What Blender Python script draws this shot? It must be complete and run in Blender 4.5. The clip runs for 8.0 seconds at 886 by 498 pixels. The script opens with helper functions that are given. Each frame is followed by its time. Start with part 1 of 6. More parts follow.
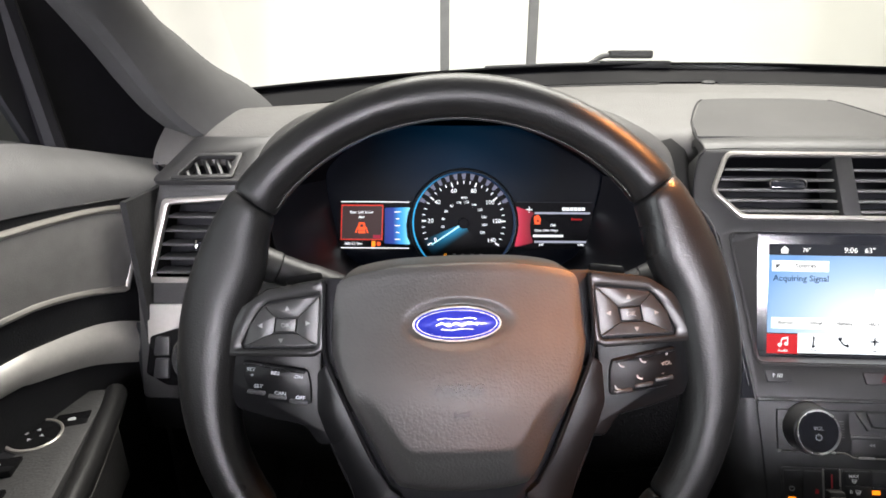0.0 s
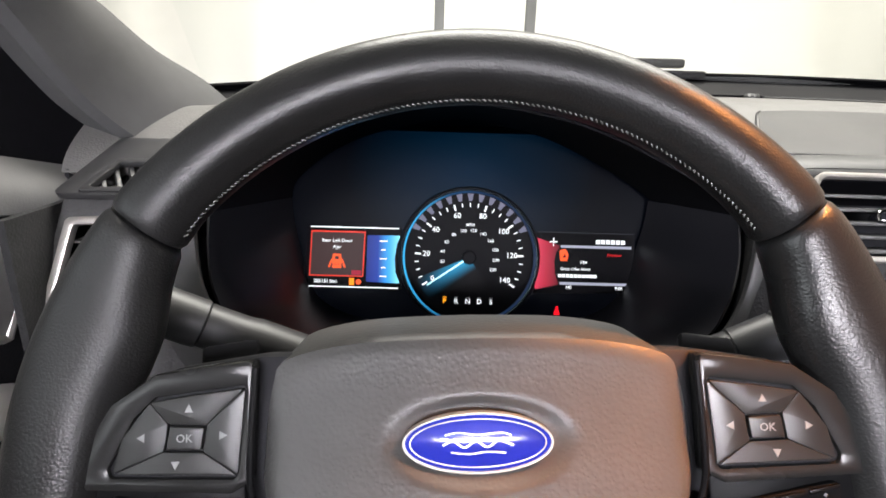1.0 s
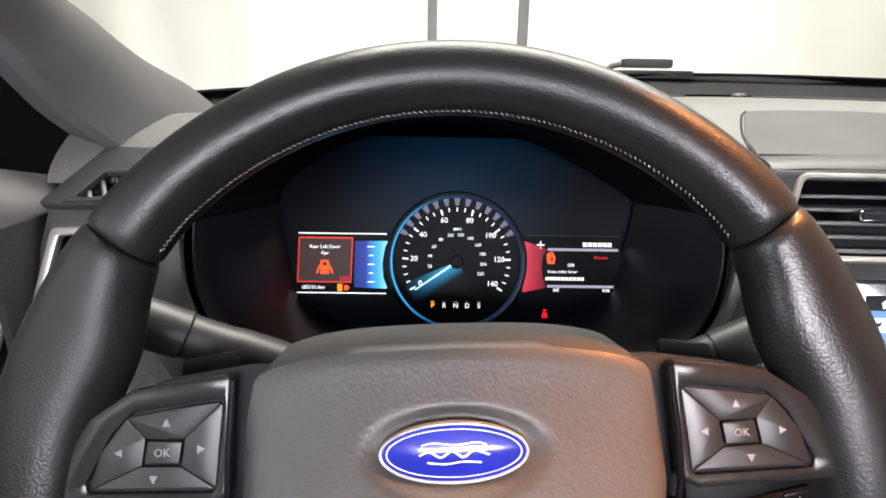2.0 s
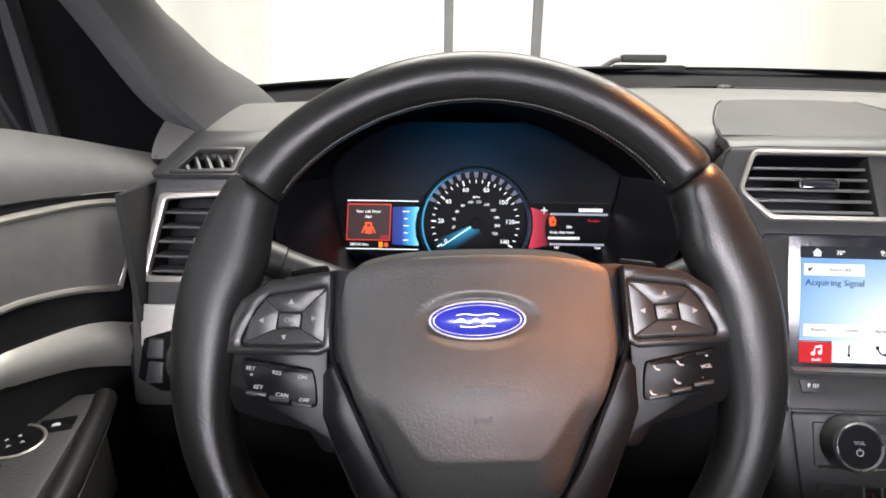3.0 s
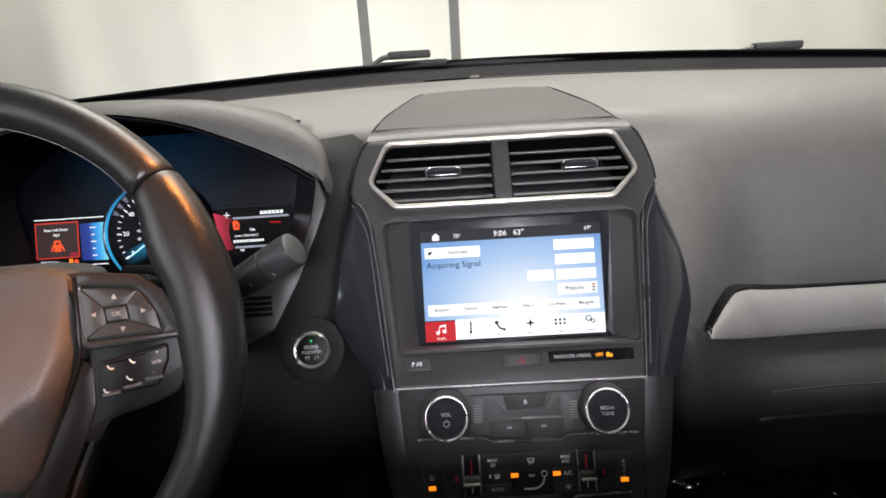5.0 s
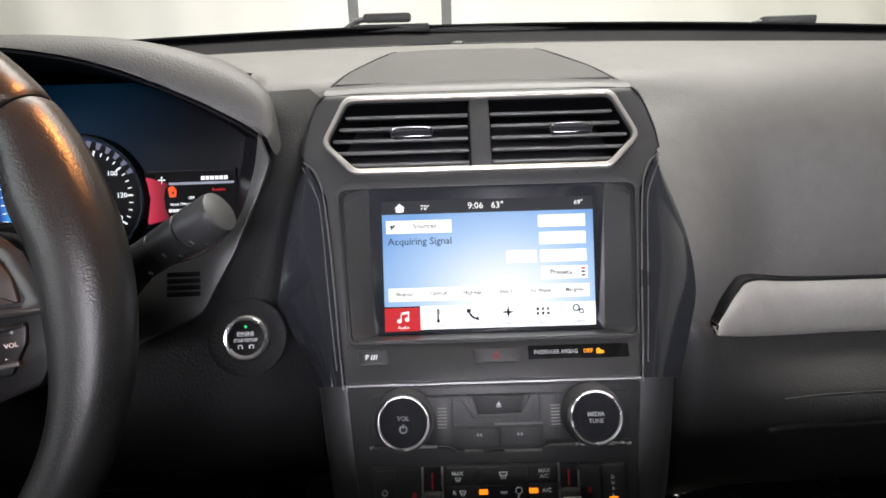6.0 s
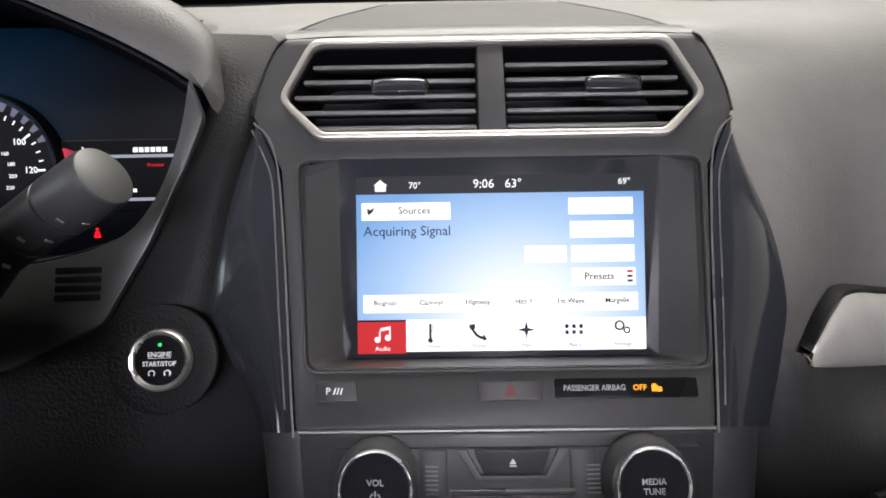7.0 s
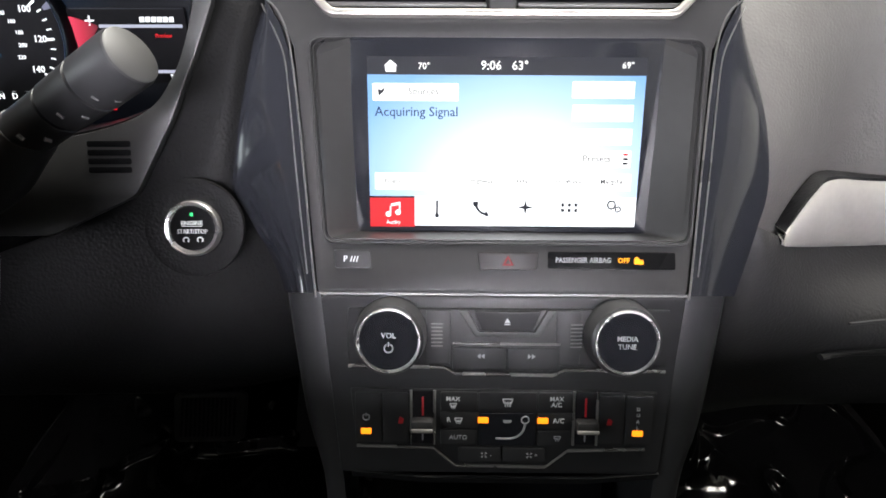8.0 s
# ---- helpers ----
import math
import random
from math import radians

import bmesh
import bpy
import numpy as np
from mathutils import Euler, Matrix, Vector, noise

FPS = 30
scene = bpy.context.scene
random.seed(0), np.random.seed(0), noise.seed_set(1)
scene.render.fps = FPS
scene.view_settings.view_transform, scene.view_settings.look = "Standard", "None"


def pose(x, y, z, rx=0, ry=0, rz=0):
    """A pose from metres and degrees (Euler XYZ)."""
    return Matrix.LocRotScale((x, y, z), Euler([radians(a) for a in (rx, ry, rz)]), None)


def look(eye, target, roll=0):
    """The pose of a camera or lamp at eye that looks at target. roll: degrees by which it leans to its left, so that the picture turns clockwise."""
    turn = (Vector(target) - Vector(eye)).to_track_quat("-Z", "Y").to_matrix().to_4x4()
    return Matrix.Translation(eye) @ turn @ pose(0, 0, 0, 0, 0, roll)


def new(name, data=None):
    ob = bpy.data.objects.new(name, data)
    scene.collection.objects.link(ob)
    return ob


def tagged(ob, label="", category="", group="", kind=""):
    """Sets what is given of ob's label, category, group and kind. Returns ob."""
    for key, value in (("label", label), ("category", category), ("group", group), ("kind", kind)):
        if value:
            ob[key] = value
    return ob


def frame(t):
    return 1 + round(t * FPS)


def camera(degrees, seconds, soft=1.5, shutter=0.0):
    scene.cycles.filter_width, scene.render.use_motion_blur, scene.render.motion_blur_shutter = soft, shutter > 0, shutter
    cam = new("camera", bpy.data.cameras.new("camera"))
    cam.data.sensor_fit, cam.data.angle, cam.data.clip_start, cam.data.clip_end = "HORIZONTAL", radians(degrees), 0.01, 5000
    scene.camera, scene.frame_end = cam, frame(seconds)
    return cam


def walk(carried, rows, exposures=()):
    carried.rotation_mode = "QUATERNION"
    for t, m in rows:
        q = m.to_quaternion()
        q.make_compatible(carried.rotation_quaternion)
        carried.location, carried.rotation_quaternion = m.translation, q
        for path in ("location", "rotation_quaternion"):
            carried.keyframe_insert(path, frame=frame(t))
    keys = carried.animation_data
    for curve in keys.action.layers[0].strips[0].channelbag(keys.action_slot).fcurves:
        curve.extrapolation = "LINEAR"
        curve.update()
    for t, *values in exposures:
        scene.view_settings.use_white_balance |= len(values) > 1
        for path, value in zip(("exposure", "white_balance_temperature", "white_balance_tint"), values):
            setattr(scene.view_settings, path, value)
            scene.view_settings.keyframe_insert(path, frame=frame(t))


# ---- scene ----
cam = camera(78.0, 8.0, soft=1.7)
PATH = [
    (0, (0.015, 0.004, 1.295), (-0.024, 1.884, 0.614), 0.0),
    (0.5, (0.008, 0.082, 1.283), (-0.019, 1.979, 0.65), 0.5),
    (1, (0.002, 0.142, 1.261), (0.006, 2.05, 0.664), 1.6),
    (1.2, (0.005, 0.158, 1.257), (0.024, 2.067, 0.663), 1.8),
    (2.3, (0.011, 0.117, 1.268), (0.015, 2.023, 0.664), 0.6),
    (2.5, (0.009, 0.092, 1.266), (-0.001, 1.997, 0.657), 0.7),
    (3, (0.003, 0.026, 1.27), (-0.036, 1.926, 0.645), 0.6),
    (3.5, (0.036, -0.015, 1.273), (-0.016, 1.882, 0.642), -0.1),
    (4, (0.12, -0.016, 1.268), (0.044, 1.88, 0.637), -1.2),
    (4.5, (0.236, -0.006, 1.268), (0.173, 1.893, 0.644), -3.0),
    (5, (0.334, 0.005, 1.272), (0.354, 1.9, 0.631), -3.6),
    (5.2, (0.347, 0.009, 1.268), (0.391, 1.903, 0.626), -3.4),
    (6.3, (0.353, 0.112, 1.215), (0.423, 1.998, 0.552), -1.0),
    (6.5, (0.353, 0.139, 1.206), (0.429, 2.032, 0.566), -0.7),
    (7, (0.362, 0.182, 1.182), (0.407, 2.079, 0.552), -0.9),
    (7.5, (0.364, 0.172, 1.187), (0.395, 2.025, 0.434), -0.9),
    (8, (0.358, 0.16, 1.195), (0.394, 1.864, 0.149), 0.2),
]
walk(cam, [(t, look(eye, target, roll)) for t, eye, target, roll in PATH],
     [(0, 0.11), (3.8, 0.11), (4.4, 0.34), (4.9, -0.34), (5.2, -0.25), (7.4, -0.14), (8.0, 0.45)])

# ---- light: unseen lamps of a white booth, added rear and left fill, and the car's own warm roof map lamp ----
world = bpy.data.worlds.new("booth_air")
world.use_nodes = True
world.node_tree.nodes["Background"].inputs[0].default_value = (0.8, 0.9, 1.0, 1)
world.node_tree.nodes["Background"].inputs[1].default_value = 0.02
scene.world = world


def area_lamp(name, eye, target, sx, sy, watts, colour):
    d = bpy.data.lights.new(name, "AREA")
    d.shape, d.size, d.size_y, d.energy, d.color = "RECTANGLE", sx, sy, watts, colour
    ob = new(name, d)
    ob.matrix_basis = look(eye, target)
    return ob


area_lamp("light_box_front", (-0.2, 3.85, 3.5), (-0.2, 5.2, 1.3), 9.0, 1.0, 106, (1.0, 0.965, 0.89))
area_lamp("light_box_overhead", (0.7, 1.75, 3.6), (0.65, 1.05, 1.2), 3.0, 1.4, 290, (1.0, 0.962, 0.89))
# rear and left: added fill lamps, out of view, that brighten the cabin
rear = area_lamp("fill_rear", (0.5, -4.0, 2.35), (0.25, 0.4, 0.60), 3.4, 0.82, 80, (0.965, 0.935, 1.01))
rear.data.spread = radians(44)          # narrowed, so that it does not wash the front wall
area_lamp("fill_left", (-2.2, -1.0, 1.75), (0.0, 0.35, 1.2), 2.4, 1.2, 90, (0.92, 0.97, 1.0))
lamp = area_lamp("roof_map_lamp", (0.44, 0.36, 1.70), (0.13, 0.32, 1.19), 0.05, 0.04, 0.31, (1.0, 0.34, 0.08))
lamp.data.spread = radians(17)


# ---- materials ----
def nodes_of(name):
    m = bpy.data.materials.new(name)
    m.use_nodes = True
    t = m.node_tree
    return m, t.nodes, t.links, t.nodes["Principled BSDF"]


def surface(name, colour, rough=0.5, metal=0.0, vary=0.15, grain=0.0, cell=900.0, mottle=60.0, coat=0.0, spec=0.5, wear=0.0):
    """A moulded surface: colour, mottling at two scales, a pebbled grain of 1/cell metres, and uneven gloss."""
    m, N, L, b = nodes_of(name)
    co = N.new("ShaderNodeTexCoord")
    n1 = N.new("ShaderNodeTexNoise")
    n1.inputs["Scale"].default_value, n1.inputs["Detail"].default_value = mottle, 6
    n2 = N.new("ShaderNodeTexNoise")
    n2.inputs["Scale"].default_value, n2.inputs["Detail"].default_value = mottle * 0.12, 3
    for n in (n1, n2):
        L.new(co.outputs["Object"], n.inputs["Vector"])
    add = N.new("ShaderNodeMath")
    add.operation = "ADD"
    L.new(n1.outputs["Fac"], add.inputs[0])
    L.new(n2.outputs["Fac"], add.inputs[1])
    ramp = N.new("ShaderNodeMapRange")
    ramp.inputs["From Min"].default_value, ramp.inputs["From Max"].default_value = 0.7, 1.3
    ramp.inputs["To Min"].default_value, ramp.inputs["To Max"].default_value = 1 - vary, 1 + vary
    L.new(add.outputs[0], ramp.inputs["Value"])
    mul = N.new("ShaderNodeVectorMath")
    mul.operation = "MULTIPLY"
    mul.inputs[0].default_value = colour
    L.new(ramp.outputs[0], mul.inputs[1])
    L.new(mul.outputs[0], b.inputs["Base Color"])
    rr = N.new("ShaderNodeMapRange")
    rr.inputs["From Min"].default_value, rr.inputs["From Max"].default_value = 0.3, 0.7
    rr.inputs["To Min"].default_value, rr.inputs["To Max"].default_value = max(0.02, rough - 0.06 - wear), min(1, rough + 0.06 + wear)
    L.new(n2.outputs["Fac"], rr.inputs["Value"])
    L.new(rr.outputs[0], b.inputs["Roughness"])
    b.inputs["Metallic"].default_value = metal
    b.inputs["Specular IOR Level"].default_value = spec
    b.inputs["Coat Weight"].default_value = coat
    b.inputs["Coat Roughness"].default_value = 0.08
    if grain:
        v = N.new("ShaderNodeTexVoronoi")
        v.feature = "SMOOTH_F1"
        v.inputs["Scale"].default_value = cell
        warp = N.new("ShaderNodeTexNoise")
        warp.inputs["Scale"].default_value = cell * 0.4
        mixv = N.new("ShaderNodeMix")
        mixv.data_type = "VECTOR"
        mixv.inputs["Factor"].default_value = 0.0015
        L.new(co.outputs["Object"], warp.inputs["Vector"])
        L.new(co.outputs["Object"], mixv.inputs["A"])
        L.new(warp.outputs["Color"], mixv.inputs["B"])
        L.new(mixv.outputs["Result"], v.inputs["Vector"])
        bump = N.new("ShaderNodeBump")
        bump.inputs["Strength"].default_value, bump.inputs["Distance"].default_value = grain, 0.0006
        bump.invert = True
        L.new(v.outputs["Distance"], bump.inputs["Height"])
        L.new(bump.outputs["Normal"], b.inputs["Normal"])
    return m


def glow(name, colour, strength):
    m, N, L, b = nodes_of(name)
    b.inputs["Base Color"].default_value = (0.01, 0.01, 0.01, 1)
    b.inputs["Roughness"].default_value = 0.5
    b.inputs["Specular IOR Level"].default_value = 0.06
    b.inputs["Emission Color"].default_value = (*colour, 1)
    b.inputs["Emission Strength"].default_value = strength
    return m


def pane(name, tint, gloss):
    m, N, L, b = nodes_of(name)
    out = N["Material Output"]
    tr, gl, mix, fr_ = N.new("ShaderNodeBsdfTransparent"), N.new("ShaderNodeBsdfGlossy"), N.new("ShaderNodeMixShader"), N.new("ShaderNodeFresnel")
    tr.inputs[0].default_value = (*tint, 1)
    gl.inputs["Roughness"].default_value = 0.02
    fr_.inputs["IOR"].default_value = gloss
    L.new(fr_.outputs[0], mix.inputs[0])
    L.new(tr.outputs[0], mix.inputs[1])
    L.new(gl.outputs[0], mix.inputs[2])
    L.new(mix.outputs[0], out.inputs["Surface"])
    return m


def screen_blue(name):
    """The display's blue sky picture: paler towards its lower middle."""
    m, N, L, b = nodes_of(name)
    co, mp, gr, ramp = N.new("ShaderNodeTexCoord"), N.new("ShaderNodeMapping"), N.new("ShaderNodeTexGradient"), N.new("ShaderNodeValToRGB")
    gr.gradient_type = "SPHERICAL"
    mp.inputs["Location"].default_value = (-0.10, -0.20, 0)
    mp.inputs["Scale"].default_value = (8.5, 11.5, 0)
    L.new(co.outputs["Object"], mp.inputs["Vector"])
    L.new(mp.outputs[0], gr.inputs["Vector"])
    L.new(gr.outputs["Fac"], ramp.inputs[0])
    e = ramp.color_ramp.elements
    e[0].position, e[0].color = 0.0, (0.18, 0.37, 0.72, 1)
    e[1].position, e[1].color = 0.85, (0.95, 0.98, 1.0, 1)
    k = ramp.color_ramp.elements.new(0.35)
    k.color = (0.42, 0.60, 0.88, 1)
    b.inputs["Base Color"].default_value = (0.01, 0.01, 0.01, 1)
    b.inputs["Specular IOR Level"].default_value = 0.06
    L.new(ramp.outputs[0], b.inputs["Emission Color"])
    b.inputs["Emission Strength"].default_value = 1.25
    return m


def backlit(name):
    """Black cluster glass; the dial's blue light above it is painted in as faint emission."""
    m, N, L, b = nodes_of(name)
    co, mp, gr, ramp = N.new("ShaderNodeTexCoord"), N.new("ShaderNodeMapping"), N.new("ShaderNodeTexGradient"), N.new("ShaderNodeValToRGB")
    gr.gradient_type = "SPHERICAL"
    mp.inputs["Location"].default_value = (0, -0.95, 0)
    mp.inputs["Scale"].default_value = (9.0, 11.0, 0)
    L.new(co.outputs["Object"], mp.inputs["Vector"])
    L.new(mp.outputs[0], gr.inputs["Vector"])
    L.new(gr.outputs["Fac"], ramp.inputs[0])
    e = ramp.color_ramp.elements
    e[0].position, e[0].color = 0.0, (0.0005, 0.0008, 0.002, 1)
    e[1].position, e[1].color = 1.0, (0.001, 0.020, 0.050, 1)
    b.inputs["Base Color"].default_value = (0.002, 0.0024, 0.0036, 1)
    b.inputs["Roughness"].default_value = 0.5
    b.inputs["Specular IOR Level"].default_value = 0.06
    L.new(ramp.outputs[0], b.inputs["Emission Color"])
    b.inputs["Emission Strength"].default_value = 0.7
    return m


def fade(name, stops, x0, x1, strength):
    """A lit field whose colour runs through the stops between two places along its own x."""
    m, N, L, b = nodes_of(name)
    co, sep, mr, ramp = N.new("ShaderNodeTexCoord"), N.new("ShaderNodeSeparateXYZ"), N.new("ShaderNodeMapRange"), N.new("ShaderNodeValToRGB")
    mr.inputs["From Min"].default_value, mr.inputs["From Max"].default_value = x0, x1
    L.new(co.outputs["Object"], sep.inputs[0])
    L.new(sep.outputs["X"], mr.inputs["Value"])
    L.new(mr.outputs[0], ramp.inputs[0])
    e = ramp.color_ramp.elements
    e[0].position, e[0].color = 0.0, (*stops[0], 1)
    e[1].position, e[1].color = 1.0, (*stops[-1], 1)
    for k, c in enumerate(stops[1:-1]):
        e.new((k + 1) / (len(stops) - 1)).color = (*c, 1)
    b.inputs["Base Color"].default_value = (0.01, 0.01, 0.01, 1)
    b.inputs["Specular IOR Level"].default_value = 0.06
    L.new(ramp.outputs[0], b.inputs["Emission Color"])
    b.inputs["Emission Strength"].default_value = strength
    return m


def beam(name, turn, colour, reach, width, strength):
    """The needle's light on the dial: strongest along the needle, dying away beside it and outwards."""
    m, N, L, b = nodes_of(name)
    co, mp, sep = N.new("ShaderNodeTexCoord"), N.new("ShaderNodeMapping"), N.new("ShaderNodeSeparateXYZ")
    mp.inputs["Rotation"].default_value = (0, 0, -turn)
    L.new(co.outputs["Object"], mp.inputs["Vector"])
    L.new(mp.outputs[0], sep.inputs[0])
    ab = N.new("ShaderNodeMath")
    ab.operation = "ABSOLUTE"
    L.new(sep.outputs["Y"], ab.inputs[0])
    out = None
    for src, far in ((sep.outputs["X"], reach), (ab.outputs[0], width)):
        mr = N.new("ShaderNodeMapRange")
        mr.interpolation_type = "SMOOTHSTEP"
        mr.inputs["From Min"].default_value, mr.inputs["From Max"].default_value = 0.0, far
        mr.inputs["To Min"].default_value, mr.inputs["To Max"].default_value = 1.0, 0.0
        L.new(src, mr.inputs["Value"])
        if out is None:
            out = mr.outputs[0]
        else:
            mu = N.new("ShaderNodeMath")
            mu.operation = "MULTIPLY"
            L.new(out, mu.inputs[0])
            L.new(mr.outputs[0], mu.inputs[1])
            st = N.new("ShaderNodeMath")
            st.operation = "MULTIPLY"
            st.inputs[1].default_value = strength
            L.new(mu.outputs[0], st.inputs[0])
            L.new(st.outputs[0], b.inputs["Emission Strength"])
    b.inputs["Base Color"].default_value = (0.003, 0.003, 0.004, 1)
    b.inputs["Specular IOR Level"].default_value = 0.06
    b.inputs["Emission Color"].default_value = (*colour, 1)
    return m


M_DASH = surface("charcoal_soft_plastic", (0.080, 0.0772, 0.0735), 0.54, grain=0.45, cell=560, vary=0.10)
# the dash plastic again, darkened for the instrument hood in place of shade
M_DASH_SHADED = surface("charcoal_plastic_shaded", (0.053, 0.0512, 0.0488), 0.56, grain=0.45, cell=560, vary=0.10, spec=0.4)
M_KNEE = surface("black_grained_plastic", (0.0095, 0.0098, 0.0108), 0.5, grain=0.35, cell=700, vary=0.15, spec=0.2)
M_TRIM = surface("dark_smooth_plastic", (0.026, 0.0258, 0.0265), 0.42, vary=0.10, mottle=90, spec=0.35)
M_BRUSHED = surface("bright_satin_ring", (0.42, 0.413, 0.402), 0.28, metal=0.85, vary=0.10, mottle=250)
M_CAP = surface("dark_cap_plastic", (0.045, 0.044, 0.043), 0.62, grain=0.3, cell=850, vary=0.1, spec=0.3)
# near-zero black; under the hood it puts the cavity's shade into the colour
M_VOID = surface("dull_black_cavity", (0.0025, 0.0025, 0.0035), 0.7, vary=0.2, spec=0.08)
M_BLACK = surface("matte_black_plastic", (0.008, 0.008, 0.010), 0.6, vary=0.2, spec=0.2)
M_LOWTRIM = surface("dark_satin_trim", (0.033, 0.0333, 0.0352), 0.36, vary=0.1, spec=0.35)
M_GLOSS = surface("piano_black", (0.015, 0.016, 0.02), 0.13, vary=0.1, coat=0.6, wear=0.03)
M_LEATHER = surface("black_leather", (0.010, 0.0099, 0.010), 0.35, grain=0.23, cell=1050, vary=0.2, mottle=45, wear=0.08, spec=0.26)
M_EMBOSS = surface("dark_embossed_plastic", (0.016, 0.0157, 0.0156), 0.5, vary=0.1)
M_HUB = surface("grained_airbag_plastic", (0.040, 0.0391, 0.0383), 0.46, grain=0.34, cell=620, vary=0.10, spec=0.38)
M_SATIN = surface("smoked_satin_metal", (0.015, 0.0148, 0.0147), 0.24, metal=0.1, vary=0.08, mottle=120, spec=0.22)
M_KEY = surface("switch_plastic", (0.024, 0.0242, 0.0258), 0.40, vary=0.08, spec=0.35)
M_KEYSATIN = surface("smoked_satin_key", (0.018, 0.0178, 0.0177), 0.33, metal=0.1, vary=0.08, spec=0.30)
M_FAINT = surface("faint_grey_print", (0.17, 0.17, 0.17), 0.5, vary=0.05)
M_CHROME = surface("chrome", (0.78, 0.77, 0.75), 0.10, metal=1.0, vary=0.04)
M_SILVER = surface("brushed_silver_trim", (0.47, 0.458, 0.43), 0.36, metal=0.5, vary=0.05, mottle=200, grain=0.1, cell=1500)
M_RING = surface("satin_silver_bezel", (0.38, 0.362, 0.335), 0.36, metal=0.7, vary=0.05, mottle=150)
M_PILLAR = surface("grey_pillar_cloth", (0.048, 0.048, 0.049), 0.85, grain=0.25, cell=1500, vary=0.10)
M_DOOR = surface("door_soft_plastic", (0.128, 0.127, 0.126), 0.55, grain=0.3, cell=850, vary=0.10)
M_INSERT = surface("dark_cloth_insert", (0.120, 0.117, 0.112), 0.75, grain=0.3, cell=1300, vary=0.15)
M_BLADE = surface("grey_vent_blade", (0.062, 0.0615, 0.0615), 0.45, vary=0.08)
M_RUBBER = surface("black_rubber", (0.042, 0.042, 0.043), 0.6, vary=0.2)
M_CARPET = surface("black_carpet", (0.012, 0.012, 0.013), 0.95, grain=0.8, cell=500, vary=0.35)
M_FILM = surface("crumpled_black_film", (0.008, 0.008, 0.009), 0.09, vary=0.2, coat=0.3, spec=0.5)
M_LINING = surface("headliner_cloth", (0.22, 0.215, 0.21), 0.9, grain=0.3, cell=1200, vary=0.06)
M_BLUE = surface("blue_enamel", (0.015, 0.022, 0.26), 0.2, coat=0.5, vary=0.06)
M_WALL = surface("white_booth_fabric", (0.78, 0.775, 0.735), 0.9, vary=0.04, mottle=3)
M_DARKWALL = surface("dark_booth_curtain", (0.010, 0.010, 0.012), 0.9, vary=0.25, mottle=2)
M_POST = surface("grey_painted_steel", (0.11, 0.11, 0.107), 0.5, vary=0.12, mottle=20)
M_CONCRETE = surface("booth_concrete", (0.5, 0.49, 0.47), 0.7, vary=0.1, mottle=4)
M_GLASS = pane("windscreen_glass", (0.97, 0.985, 0.98), 1.25)
M_SIDEGLASS = pane("tinted_side_glass", (0.55, 0.58, 0.58), 1.3)
M_PRINT = surface("pale_print", (0.75, 0.76, 0.78), 0.5, vary=0.03)
M_DIMPRINT = surface("grey_print", (0.38, 0.38, 0.40), 0.5, vary=0.05)
M_LEG = surface("black_lower_spoke", (0.0055, 0.0055, 0.006), 0.28, vary=0.12, spec=0.07)
# dash plastic beside the stack, its shade put in as a much darker colour
M_BRIDGE_SHADED = surface("coarse_grained_shaded", (0.0078, 0.0078, 0.0083), 0.5, grain=0.6, cell=560, vary=0.1, spec=0.08)
M_FLANK = surface("smoky_binnacle_wall", (0.007, 0.0068, 0.0085), 0.34, vary=0.12, spec=0.4)
M_GLOVE = surface("glovebox_plastic", (0.031, 0.0307, 0.031), 0.5, grain=0.5, cell=520, vary=0.12, spec=0.4)
M_EDGE = surface("grey_satin_edge", (0.16, 0.158, 0.155), 0.3, metal=0.6, vary=0.06)
M_STALKEND = surface("grey_stalk_cap", (0.036, 0.036, 0.0357), 0.5, vary=0.08)
M_STITCH = surface("grey_thread", (0.15, 0.147, 0.142), 0.7, vary=0.15)
M_REDPRINT = surface("red_print", (0.45, 0.02, 0.03), 0.4, vary=0.05)
G_WHITE = glow("display_white", (0.93, 0.96, 1.0), 1.5)
G_PAPER = glow("display_button_white", (1.0, 1.0, 1.0), 1.35)
M_BLUE_GLOW = backlit("black_with_blue_glow")
G_SKY = screen_blue("display_blue")
G_RED = glow("display_red", (0.75, 0.012, 0.02), 1.0)
G_DARKRED = glow("display_dark_red", (0.55, 0.02, 0.07), 0.75)
G_BAR = glow("display_status_bar", (0.010, 0.012, 0.020), 1.0)
G_INK = glow("display_ink", (0.02, 0.022, 0.03), 1.0)
G_NAVY = glow("display_navy_ink", (0.02, 0.06, 0.16), 1.0)
G_AMBER = glow("amber_lamp", (1.0, 0.23, 0.008), 1.8)
G_AMBERTEXT = glow("amber_letters", (1.0, 0.36, 0.015), 1.9)
G_GREEN = glow("green_lamp", (0.05, 0.9, 0.25), 1.2)
G_CYAN = glow("cyan_needle", (0.45, 0.9, 1.0), 1.6)
G_LILAC = glow("dial_sunburst", (0.42, 0.42, 0.62), 0.45)
G_SIGNRED = glow("warning_red", (1.0, 0.10, 0.02), 1.4)
G_BELT = glow("belt_red", (1.0, 0.008, 0.02), 1.3)
G_HAZ = glow("hazard_red", (0.45, 0.01, 0.02), 0.5)


OUTWARD = Matrix.Translation((0.015, 0, 1.285)) @ Matrix.Scale(1.06, 4) @ Matrix.Translation((-0.015, 0, -1.285))    # puts the driver's door at its true distance


